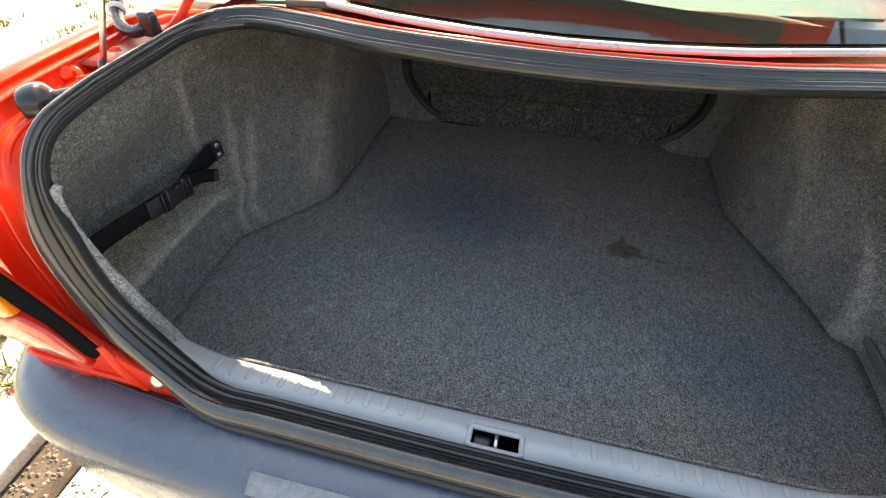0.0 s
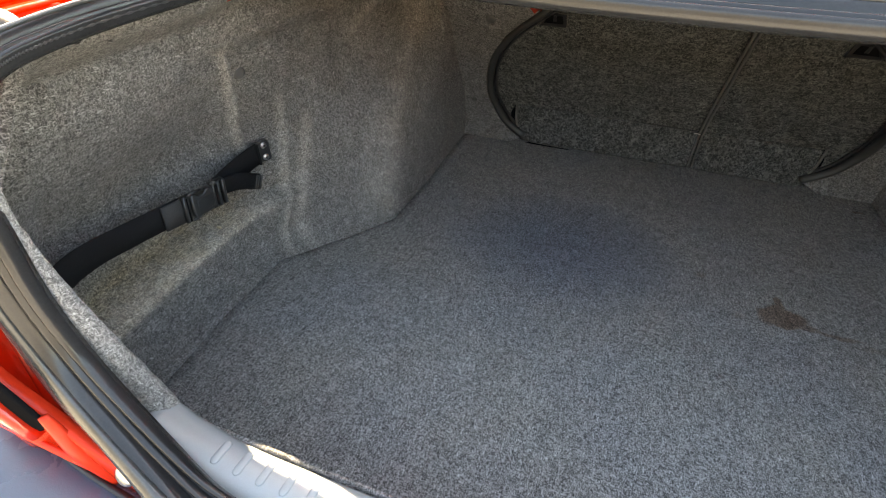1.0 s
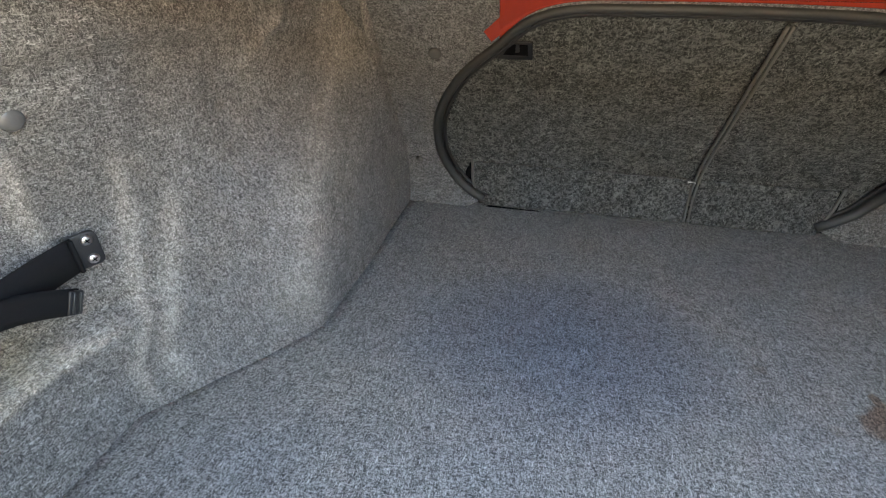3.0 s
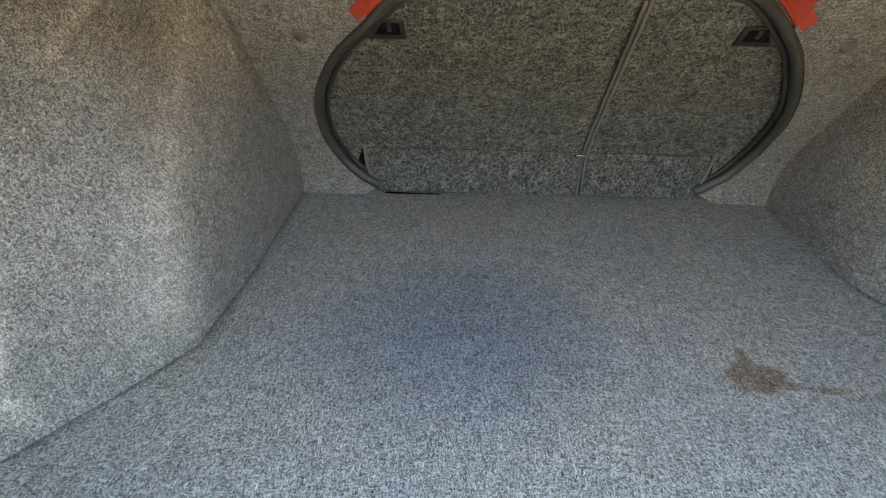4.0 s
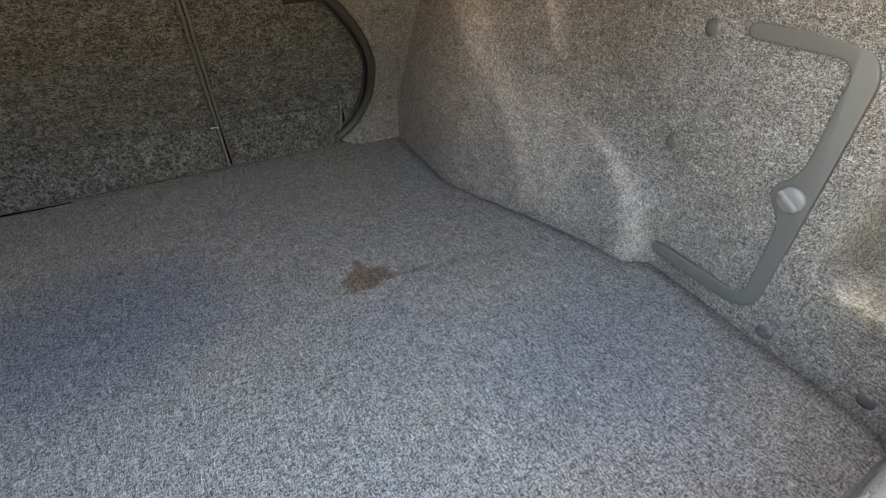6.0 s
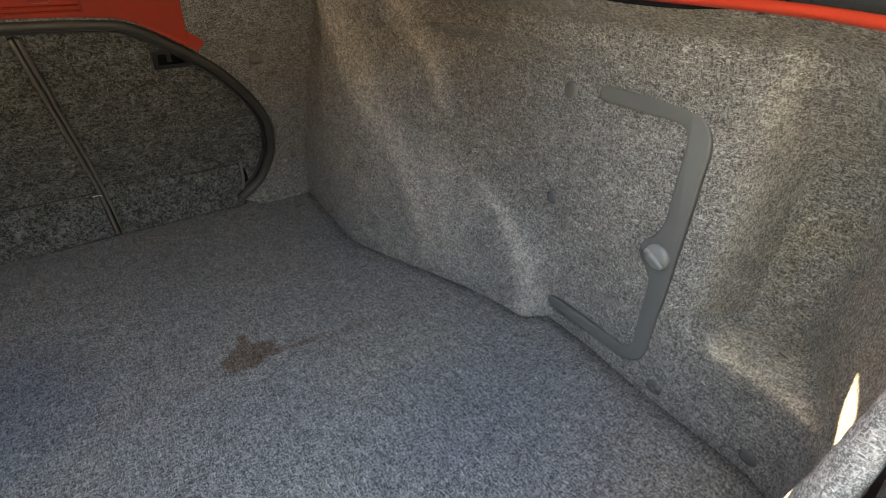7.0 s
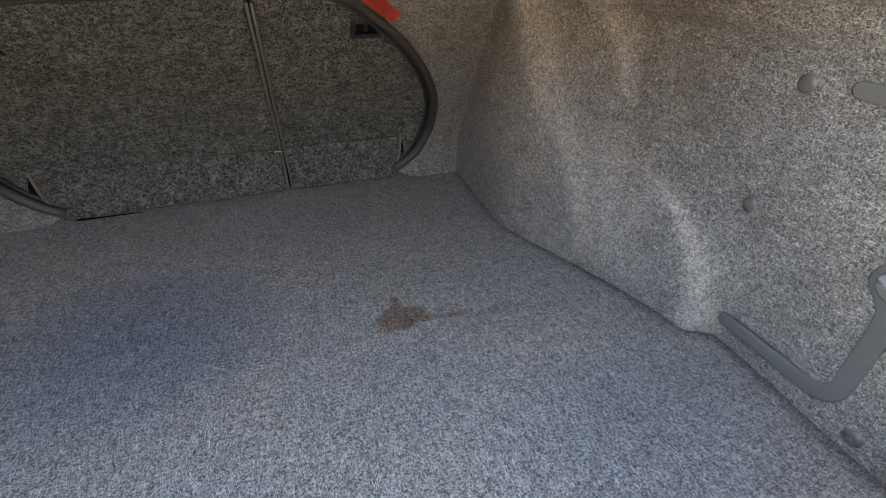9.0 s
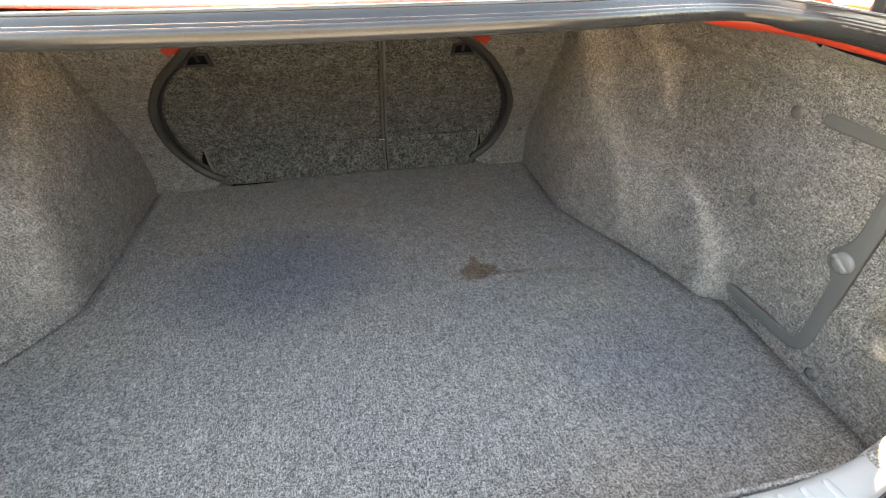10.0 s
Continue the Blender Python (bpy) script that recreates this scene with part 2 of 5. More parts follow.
def curve_pts(pts, n, closed=False):
    """Even points on a Catmull-Rom curve through pts."""
    p = np.array(pts, float)
    m = len(p)
    segs = m if closed else m - 1
    out = []
    for i in range(segs):
        if closed:
            a, b, c, d = p[(i - 1) % m], p[i], p[(i + 1) % m], p[(i + 2) % m]
        else:
            b, c = p[i], p[i + 1]
            a = p[i - 1] if i else 2 * b - c
            d = p[i + 2] if i + 2 < m else 2 * c - b
        for k in range(24):
            t = k / 24
            out.append(0.5 * (2 * b + (c - a) * t + (2 * a - 5 * b + 4 * c - d) * t * t + (3 * b - a - 3 * c + d) * t ** 3))
    out.append(p[0] if closed else p[-1])
    out = np.array(out)
    s = np.concatenate(([0], np.cumsum(np.linalg.norm(np.diff(out, axis=0), axis=1))))
    want = np.linspace(0, s[-1], n + 1)[:-1] if closed else np.linspace(0, s[-1], n)
    return np.stack([np.interp(want, s, out[:, k]) for k in range(p.shape[1])], 1)


def grid(rows, closed_u=False, closed_v=False, skip=None):
    bm = bmesh.new()
    vs = [[bm.verts.new(Vector(p)) for p in r] for r in rows]
    nu, nv = len(vs), len(vs[0])
    for i in range(nu if closed_u else nu - 1):
        for j in range(nv if closed_v else nv - 1):
            if skip and skip(i, j):
                continue
            bm.faces.new((vs[i][j], vs[(i + 1) % nu][j], vs[(i + 1) % nu][(j + 1) % nv], vs[i][(j + 1) % nv]))
    return bm


def tube(path, radius, sides=10, closed=False, flat=1.0, caps=True):
    pts = [Vector(p) for p in path]
    n = len(pts)
    rows, ref = [], None
    for i, p in enumerate(pts):
        a, b = (pts[(i - 1) % n], pts[(i + 1) % n]) if closed else (pts[max(i - 1, 0)], pts[min(i + 1, n - 1)])
        t = (b - a).normalized()
        if ref is None:
            ref = t.orthogonal().normalized()
        ref = (ref - t * ref.dot(t)).normalized()
        side = t.cross(ref)
        r = radius(i / max(1, n - 1)) if callable(radius) else radius
        rows.append([p + (ref * math.cos(q) + side * math.sin(q) * flat) * r for q in (2 * math.pi * k / sides for k in range(sides))])
    bm = grid(rows, closed, True)
    if caps and not closed:
        bm.verts.ensure_lookup_table()
        bm.faces.new(bm.verts[:sides])
        bm.faces.new(bm.verts[-sides:])
    return bm


def box(size, at=(0, 0, 0), bevel=0.0, segs=2, turn=None):
    bm = bmesh.new()
    bmesh.ops.create_cube(bm, size=1.0)
    bmesh.ops.scale(bm, vec=size, verts=bm.verts)
    if bevel:
        bmesh.ops.bevel(bm, geom=bm.edges, offset=bevel, segments=segs, affect="EDGES", profile=0.6)
    if turn is not None:
        bmesh.ops.transform(bm, matrix=turn, verts=bm.verts)
    bmesh.ops.translate(bm, vec=at, verts=bm.verts)
    return bm


def dome(radius, height, at, normal, rim=0.0):
    """A round plug head with a soft rim."""
    prof = [(0.0, 1.0), (0.45, 0.93), (0.75, 0.72), (0.93, 0.42), (1.0, 0.12), (1.0, -0.6)]
    q = Vector(normal).to_track_quat("Z", "Y").to_matrix()
    rows = [[Vector(at) + q @ Vector((radius * r * math.cos(a), radius * r * math.sin(a), height * h)) for a in (2 * math.pi * k / 20 for k in range(20))]
            for r, h in prof[1:]]
    bm = grid(rows, False, True)
    bm.verts.ensure_lookup_table()
    bm.faces.new(bm.verts[:20])
    return bm


def plate(outline, thick, place, bevel=0.0):
    """A flat shape from an outline in its own plane, given depth; place maps (a, b, depth) into the world."""
    bm = bmesh.new()
    vs = [bm.verts.new((a, b, 0)) for a, b in outline]
    f = bm.faces.new(vs)
    r = bmesh.ops.extrude_face_region(bm, geom=[f])
    top = [v for v in r["geom"] if isinstance(v, bmesh.types.BMVert)]
    bmesh.ops.translate(bm, vec=(0, 0, thick), verts=top)
    if bevel:
        edges = [e for e in bm.edges if all(v.co.z > thick * 0.5 for v in e.verts)]
        bmesh.ops.bevel(bm, geom=edges, offset=bevel, segments=2, affect="EDGES", profile=0.6)
    for v in bm.verts:
        v.co = Vector(place(*v.co))
    return bm


def arc(cy, cz, r, a0, a1, n=8):
    return [(cy + r * math.cos(radians(a0 + (a1 - a0) * k / n)), cz + r * math.sin(radians(a0 + (a1 - a0) * k / n))) for k in range(n + 1)]


def smoothstep(a, b, x):
    t = min(1.0, max(0.0, (x - a) / (b - a)))
    return t * t * (3 - 2 * t)


# ---- the boot: floor, liners, bulkhead ----
def bulk_y(z):
    """The slope of the seat back and the bulkhead round it."""
    return float(np.interp(z, (-0.05, 0.0, 0.03, 0.06, 0.09, 0.12, 0.16, 0.34, 0.50), (0.915, 0.917, 0.924, 0.927, 0.926, 0.917, 0.897, 0.779, 0.675)))


LEFT_PLAN = [(0.502, 0.945), (0.502, 0.91), (0.505, 0.70), (0.506, 0.60), (0.509, 0.53), (0.513, 0.467), (0.518, 0.448), (0.530, 0.428), (0.573, 0.365), (0.605, 0.325), (0.634, 0.283), (0.655, 0.258),
             (0.665, 0.244), (0.667, 0.228), (0.668, 0.17), (0.667, 0.09), (0.663, 0.02), (0.660, -0.05), (0.655, -0.096), (0.636, -0.122), (0.585, -0.140), (0.530, -0.148)]
RIGHT_PLAN = [(0.506, 0.945), (0.506, 0.90), (0.502, 0.75), (0.499, 0.66), (0.499, 0.637), (0.502, 0.620), (0.543, 0.515), (0.590, 0.395), (0.613, 0.325), (0.621, 0.285), (0.626, 0.266), (0.634, 0.256), (0.648, 0.250),
              (0.660, 0.246), (0.664, 0.238), (0.664, 0.15), (0.659, 0.09), (0.657, 0.02), (0.656, -0.05), (0.652, -0.096), (0.634, -0.122), (0.585, -0.140), (0.530, -0.148)]


ALONG = 460
HEIGHTS = [-0.016 + 0.496 * (k / 116) for k in range(117)]


def arch_shift(side, y, z):
    """How far the wheel arch draws forward with height: its rear edge is round, its inner edge nearly upright."""
    if side > 0:
        k = smoothstep(0.08, 0.246, y) * max(0.0, 1 - max(0.0, y - 0.28) / 0.33)
        far = float(np.interp(z, (0, 0.10, 0.14, 0.163, 0.188, 0.23, 0.30, 0.50), (0, 0, 0.035, 0.073, 0.135, 0.19, 0.225, 0.24)))
        return k * far + 0.25 * max(0.0, z - 0.1) * smoothstep(0.45, 0.6, y) * (1 - smoothstep(0.6, 0.9, y))
    inner = smoothstep(0.36, 0.46, y)
    far = float(np.interp(z, (0, 0.15, 0.21, 0.30, 0.365, 0.48), (0, 0, 0.05, 0.12, 0.15, 0.19)))
    near = float(np.interp(z, (0, 0.08, 0.17, 0.24, 0.32, 0.48), (0, 0.04, 0.065, 0.10, 0.12, 0.13)))
    return inner * (1 - smoothstep(0.6, 0.9, y)) * far + near * smoothstep(0.258, 0.275, y) * (1 - inner)


def liner_rows(plan, recess_from, side):
    pts, zs = curve_pts(plan, ALONG), HEIGHTS
    wide = np.pad(pts, ((36, 36), (0, 0)), mode="edge")
    bell = np.exp(-(np.arange(-36, 37) / 15.0) ** 2)
    soft = np.stack([np.convolve(wide[:, k], bell / bell.sum(), "valid") for k in (0, 1)], 1)
    rows, thin, tan_tint, plain_rows = [], [], [], []
    for (sharp_x, sharp_y), (soft_x, soft_y) in zip(pts, soft):
        y = sharp_y
        w = smoothstep(recess_from + 0.016, recess_from - 0.030, y) * smoothstep(-0.125, -0.05, y)
        deepness = 1.0 if side > 0 else 0.62 + 0.38 * smoothstep(0.25, 0.15, y)
        swell = smoothstep(0.268, 0.29, y) * smoothstep(0.62, 0.50, y)
        front = smoothstep(0.45, 0.92, y)
        face = smoothstep(0.30, 0.42, y) * smoothstep(0.80, 0.60, y)
        for z in zs:
            # the corners of the floor grow rounder with height
            blend = smoothstep(0.0, 0.10, z) * smoothstep(-0.10, 0.0, sharp_y)
            x, y = sharp_x + (soft_x - sharp_x) * blend, sharp_y + (soft_y - sharp_y) * blend
            # shelf behind the wheel arch, with the wall coming back in towards the rim
            shelf = 0.078 * smoothstep(0.114, 0.137, z) - 0.075 * smoothstep(0.27, 0.46, z) if side > 0 else 0.056 * smoothstep(0.114, 0.137, z) - 0.074 * smoothstep(0.23, 0.385, z)
            lean = 0.006 * smoothstep(0, 0.1, z)
            jog = 0.028 * smoothstep(0.246, 0.285, y) * smoothstep(0.52, 0.32, y) * smoothstep(0.09, 0.23, z)
            top = 0.0 if side > 0 else 0.038 * smoothstep(0.222, 0.305, z) * smoothstep(0.80, 0.45, y) * smoothstep(0.31, 0.37, y)
            px = x + w * deepness * (shelf + lean) + top + (0.016 * swell * smoothstep(0.02, 0.30, z) if side < 0 else jog + face * (0.022 * min(1.0, max(0.0, z) / 0.26) - 0.028 * smoothstep(0.29, 0.47, z))) - (0.028 if side > 0 else 0.018) * ((smoothstep(0.385, 0.413, z) - smoothstep(0.34, 0.46, z)) * smoothstep(0.12, 0.21, y) + smoothstep(0.34, 0.46, z)) * smoothstep(0.6, 0.3, y)
            py = y - front * (0.917 - bulk_y(z)) + arch_shift(side, y, z)
            py += 0.075 * smoothstep(0.34, 0.47, z) * smoothstep(0.02, -0.10, y)
            if y < -0.10:
                px = max(px, float(np.interp(z, (0.14, 0.20, 0.265, 0.355, 0.44), (0.50, 0.515, 0.54, 0.572, 0.59))))
            px -= max(0.0, px - 0.572) * smoothstep(0.43, 0.478, z) * smoothstep(0.26, 0.18, y)
            plain_rows.append((px, py))
    # draw the felt taut along the wall, then press the creases into it
    plain_rows = np.array(plain_rows).reshape(len(pts), len(zs), 2)
    wide = np.pad(plain_rows, ((36, 36), (0, 0), (0, 0)), mode="edge")
    bell = np.exp(-(np.arange(-36, 37) / 13.0) ** 2)
    taut = sum(w * wide[k:k + len(pts)] for k, w in enumerate(bell / bell.sum()))
    for i, (_, sharp_y) in enumerate(pts):
        col = []
        for j, z in enumerate(zs):
            y, blend = sharp_y, smoothstep(0.04, 0.14, z) * smoothstep(-0.02, 0.08, sharp_y)
            px, py = (float(v) for v in plain_rows[i, j] + (taut[i, j] - plain_rows[i, j]) * blend)
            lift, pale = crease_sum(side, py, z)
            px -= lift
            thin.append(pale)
            px -= 0.006 * smoothstep(0.014, 0.0, z) ** 2 * smoothstep(-0.10, -0.06, y) * smoothstep(0.47, 0.44, y) * (side < 0)
            ledge = math.exp(-((z - 0.140) / 0.026) ** 2) * smoothstep(0.26, 0.18, py) * smoothstep(-0.12, -0.06, py)
            tan_tint.append(ledge if side < 0 else 0.8 * smoothstep(0.05, -0.02, py) * smoothstep(0.08, 0.14, z) * smoothstep(0.42, 0.25, z))
            flat = smoothstep(0.26, 0.24, y) * smoothstep(0.02, 0.04, y) if side > 0 else 0.0
            px += 0.004 * (1 - flat) * noise.noise(Vector((y * 7, z * 9, 3 if side < 0 else 8))) + 0.0012 * noise.noise(Vector((y * 40, z * 40, 1)))
            py += 0.003 * (1 - flat) * noise.noise(Vector((y * 8, z * 8, 15)))
            col.append((side * px, py, z))
        rows.append(col)
    return rows, thin, tan_tint


# moulded creases: their line as (place along the wall, height), half width, depth, how far the felt is paled
# lines of zero depth only paint brightness on faces turned to the opening
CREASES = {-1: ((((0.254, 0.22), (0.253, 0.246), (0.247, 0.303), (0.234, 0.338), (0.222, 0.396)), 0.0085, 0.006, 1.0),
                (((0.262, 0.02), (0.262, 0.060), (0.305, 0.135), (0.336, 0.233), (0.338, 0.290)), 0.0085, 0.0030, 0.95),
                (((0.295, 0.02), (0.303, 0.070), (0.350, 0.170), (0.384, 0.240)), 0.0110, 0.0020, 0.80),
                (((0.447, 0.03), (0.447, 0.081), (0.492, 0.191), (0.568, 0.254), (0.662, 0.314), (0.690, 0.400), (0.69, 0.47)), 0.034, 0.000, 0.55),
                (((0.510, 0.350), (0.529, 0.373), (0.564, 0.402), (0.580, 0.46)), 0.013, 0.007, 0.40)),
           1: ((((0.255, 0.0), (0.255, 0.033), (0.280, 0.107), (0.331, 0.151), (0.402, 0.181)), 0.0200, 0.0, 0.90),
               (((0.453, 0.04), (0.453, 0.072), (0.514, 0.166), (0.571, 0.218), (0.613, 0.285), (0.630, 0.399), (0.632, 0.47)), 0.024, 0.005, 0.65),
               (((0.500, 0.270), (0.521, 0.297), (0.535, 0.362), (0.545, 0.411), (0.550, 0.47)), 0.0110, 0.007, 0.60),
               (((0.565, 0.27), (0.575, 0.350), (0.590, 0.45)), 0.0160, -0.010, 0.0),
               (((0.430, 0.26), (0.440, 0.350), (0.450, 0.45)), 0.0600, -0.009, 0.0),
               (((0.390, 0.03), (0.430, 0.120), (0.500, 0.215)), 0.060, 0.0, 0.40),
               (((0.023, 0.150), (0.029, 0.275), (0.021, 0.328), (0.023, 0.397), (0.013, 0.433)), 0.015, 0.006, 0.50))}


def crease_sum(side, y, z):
    """Inward lift and painted paleness of the felt at one spot of a liner."""
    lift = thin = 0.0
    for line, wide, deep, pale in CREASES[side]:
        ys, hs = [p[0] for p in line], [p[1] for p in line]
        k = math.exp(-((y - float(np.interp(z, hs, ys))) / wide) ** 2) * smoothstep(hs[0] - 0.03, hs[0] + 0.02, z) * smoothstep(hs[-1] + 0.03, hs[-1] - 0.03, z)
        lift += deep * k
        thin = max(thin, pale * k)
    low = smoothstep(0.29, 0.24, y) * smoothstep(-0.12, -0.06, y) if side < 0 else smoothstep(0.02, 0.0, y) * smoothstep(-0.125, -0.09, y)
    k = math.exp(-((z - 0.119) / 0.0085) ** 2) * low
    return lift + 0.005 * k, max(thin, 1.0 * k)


left_plan, right_plan = curve_pts(LEFT_PLAN, 130), curve_pts(RIGHT_PLAN, 130)
rows = []
for y in np.linspace(-0.126, 0.940, 60):
    a = -np.interp(y, left_plan[::-1, 1], left_plan[::-1, 0]) + 0.0003 + 0.0014 * smoothstep(0.435, 0.475, y)
    b = np.interp(y, right_plan[::-1, 1], right_plan[::-1, 0]) - 0.0012 - 0.0020 * smoothstep(0.262, 0.240, y)
    xs = a + (b - a) * np.linspace(0, 1, 50)
    top = [(x, y, 0.0012 * noise.noise(Vector((x * 5, y * 5, 0)))) for x in xs]
    top[0], top[-1] = (top[0][0], y, -0.001), (top[-1][0], y, -0.001)
    rows.append([(xs[0], y, -0.014)] + top + [(xs[-1], y, -0.014)])
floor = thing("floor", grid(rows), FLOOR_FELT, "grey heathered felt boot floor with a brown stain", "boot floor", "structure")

(left_rows, left_pale, left_tan), (right_rows, right_pale, right_tan) = liner_rows(LEFT_PLAN, 0.285, -1), liner_rows(RIGHT_PLAN, 0.03, 1)
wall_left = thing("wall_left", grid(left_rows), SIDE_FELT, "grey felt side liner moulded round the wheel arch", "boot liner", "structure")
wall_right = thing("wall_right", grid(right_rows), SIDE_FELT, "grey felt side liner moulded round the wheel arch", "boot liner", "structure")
for ob, thin, tan_tint in ((wall_left, left_pale, left_tan), (wall_right, right_pale, right_tan)):
    ob.data.attributes.new("tan_tint", "FLOAT", "POINT").data.foreach_set("value", tan_tint)
    # stretch holds the crease paleness and the painted bright bands
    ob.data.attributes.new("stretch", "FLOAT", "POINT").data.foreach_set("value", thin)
    sol = ob.modifiers.new("thickness", "SOLIDIFY")
    sol.thickness, sol.offset = 0.004, 0.0

rows = [[(x, -0.128 - 0.010 * smoothstep(0, 0.14, z), z) for z in np.linspace(-0.01, 0.142, 8)] for x in np.linspace(-0.62, 0.62, 30)]
wall_rear = thing("wall_rear", grid(rows), SIDE_FELT, "grey felt liner below the loading sill", "boot liner", "structure")
sol = wall_rear.modifiers.new("thickness", "SOLIDIFY")
sol.thickness = 0.004

# ---- folding rear seat and the seal round its opening ----
SEAL = [(-0.329, 0.020), (-0.360, 0.038), (-0.392, 0.068), (-0.418, 0.116), (-0.425, 0.155), (-0.420, 0.207), (-0.402, 0.256), (-0.360, 0.315), (-0.300, 0.366), (-0.252, 0.404),
        (-0.19, 0.4195), (-0.10, 0.4215), (0.0, 0.422), (0.10, 0.421), (0.19, 0.417), (0.240, 0.406), (0.324, 0.347), (0.366, 0.303), (0.402, 0.252), (0.425, 0.200), (0.430, 0.155), (0.426, 0.118), (0.402, 0.067), (0.372, 0.042), (0.344, 0.024)]
outline = curve_pts(SEAL, 120)
seal = thing("seat_seal", tube([(x, bulk_y(z) - 0.012 - 0.014 * smoothstep(0.0, 0.12, z), z) for x, z in outline], 0.0105, 10, False, 0.8), SEAL_RUBBER,
             "dark grey rubber seal round the folding seat opening", "seal")


part("sealing_lip", tube([(x * 0.972, bulk_y(z) - 0.004 - 0.012 * smoothstep(0.0, 0.12, z), 0.2 + (z - 0.2) * 0.965) for x, z in outline], 0.0042, 8), BLACK_RUBBER, seal, "thin black inner lip of the seal")


def liner_y(z):
    """The bulkhead liner stands proud of the seat back behind it."""
    return bulk_y(z) - 0.014 - 0.016 * smoothstep(0.0, 0.12, z)


rows = []
for x, z in outline:
    dx, dz = x, z - 0.2
    far = min((0.56 / abs(dx)) if abs(dx) > 1e-6 else 99, (0.29 / dz) if dz > 1e-6 else 99, (-0.21 / dz) if dz < -1e-6 else 99)
    row = []
    for f in (0.0, 0.0, 0.12, 0.3, 0.5, 0.75, 1.0):
        k = 1 + (far - 1) * f
        px, pz = dx * k, 0.2 + dz * k
        row.append((px, liner_y(pz) + 0.002 * noise.noise(Vector((px * 9, pz * 9, 2))) + (0.034 if not row else 0.0), pz))
    rows.append(row)
wall_front = thing("wall_front", grid(rows), BULK_FELT, "grey felt bulkhead liner beside the folding seat", "boot liner", "structure")


def seat_panel(x0, x1, name, label):
    """A felt-backed seat half, clipped to the seal's outline."""
    rows = []
    zs = np.linspace(0.004, 0.425, 40)
    ox, oz = outline[:, 0], outline[:, 1]
    half = len(outline) // 2
    for k in range(31):
        f = k / 30
        row = []
        for z in zs:
            lx = np.interp(z, oz[:half], ox[:half]) - 0.012
            rx = np.interp(z, oz[half:][::-1], ox[half:][::-1]) + 0.012
            a, b = max(x0 - 0.02 * z, lx), min(x1 - 0.02 * z, rx)
            x = a + (b - a) * f
            edge = min(f, 1 - f) * (b - a)
            dish = 0.004 * (1 - smoothstep(0, 0.03, edge))
            puff = 0.004 * noise.noise(Vector((x * 6, z * 7, 5)))
            row.append((x, bulk_y(z) - 0.004 + dish + puff, z))
        rows.append(row)
    bm = grid(rows)
    rim = [e for e in bm.edges if e.is_boundary]
    new_verts = [v for v in bmesh.ops.extrude_edge_only(bm, edges=rim)["geom"] if isinstance(v, bmesh.types.BMVert)]
    bmesh.ops.translate(bm, vec=(0, 0.018, 0.0), verts=new_verts)
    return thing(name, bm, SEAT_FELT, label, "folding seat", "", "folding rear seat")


seat_wide = seat_panel(-0.5, 0.1025, "folding_seat", "wide half of a folding seat, backed with dark felt")
seat_slim = seat_panel(0.1055, 0.5, "folding_seat", "narrow half of a folding seat, backed with dark felt")


def on_seat(x, z, out=0.0):
    return (x, bulk_y(z) - 0.006 - out, z)


def flap(parent, x0, x1, round_left, round_right):
    """The loose felt flap along the bottom of the seat half."""
    pts = []
    r = 0.03
    for cx, cz, a0, on in ((x0 + r, 0.008 + r, 180, round_left), (x1 - r, 0.008 + r, 270, round_right)):
        if on:
            pts += [(cx + r * math.cos(radians(a0 + 15 * k)), cz + r * math.sin(radians(a0 + 15 * k))) for k in range(7)]
        else:
            pts += [(x0 if a0 == 180 else x1, 0.008)]
    pts += [(x1, 0.104), (x0, 0.104)]
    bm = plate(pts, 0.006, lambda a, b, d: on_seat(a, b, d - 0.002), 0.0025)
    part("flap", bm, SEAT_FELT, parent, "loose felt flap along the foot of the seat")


# black strip laid in for the shadow under the lifted flap
part("lower_shade", plate([(-0.322, 0.0002), (-0.20, 0.0002), (-0.23, 0.0006), (-0.27, 0.0013), (-0.314, 0.0026)], 0.005, lambda a, b, d: (a, 0.914 - d, b), 0.0), DARK, seat_wide, "dark strip standing in for shade under the lifted flap", False)
flap(seat_wide, -0.354, 0.094, True, False)
flap(seat_slim, 0.108, 0.360, False, True)
for parent, sx in ((seat_wide, -1), (seat_slim, 1)):
    x = -0.358 if sx < 0 else 0.364
    path = curve_pts([on_seat(x, 0.112, 0.004), on_seat(x - sx * 0.0005, 0.09, 0.008), on_seat(x - sx * 0.002, 0.065, 0.008), on_seat(x - sx * 0.008, 0.042, 0.006)], 14)
    part("flap_edge", tube(path, 0.0030, 8), TRIM_PLASTIC, parent, "grey bound edge of the flap")
    # dark sliver drawn for the shadow between flap edge and seal
    part("side_shadow", plate([(sx * a, b) for a, b in ((0.3615, 0.104), (0.3610, 0.080), (0.3530, 0.046), (0.3740, 0.060), (0.3730, 0.080))], 0.002, lambda a, b, d: on_seat(a, b, d - 0.001), 0.0005), DARK, parent, "dark plate standing in for the shadow behind the curled flap edge")
for off in (-0.0038, 0.0038):
    path = [on_seat(0.104 - 0.02 * z + off * (1.0 if z > 0.1 else 1.0 + (0.1 - z) * 4), z, 0.0015) for z in np.linspace(0.01, 0.402, 24)]
    part("piping", tube(path, 0.0031, 8), TRIM_PLASTIC, seat_wide if off < 0 else seat_slim, "dark piped edge between the seat halves")
part("stitch_line", tube([on_seat(x, 0.104 + 0.001 * math.sin(x * 60), 0.0045) for x in np.linspace(-0.16, 0.09, 30)], 0.0006, 6), PLUG, seat_wide, "pale stitched seam")
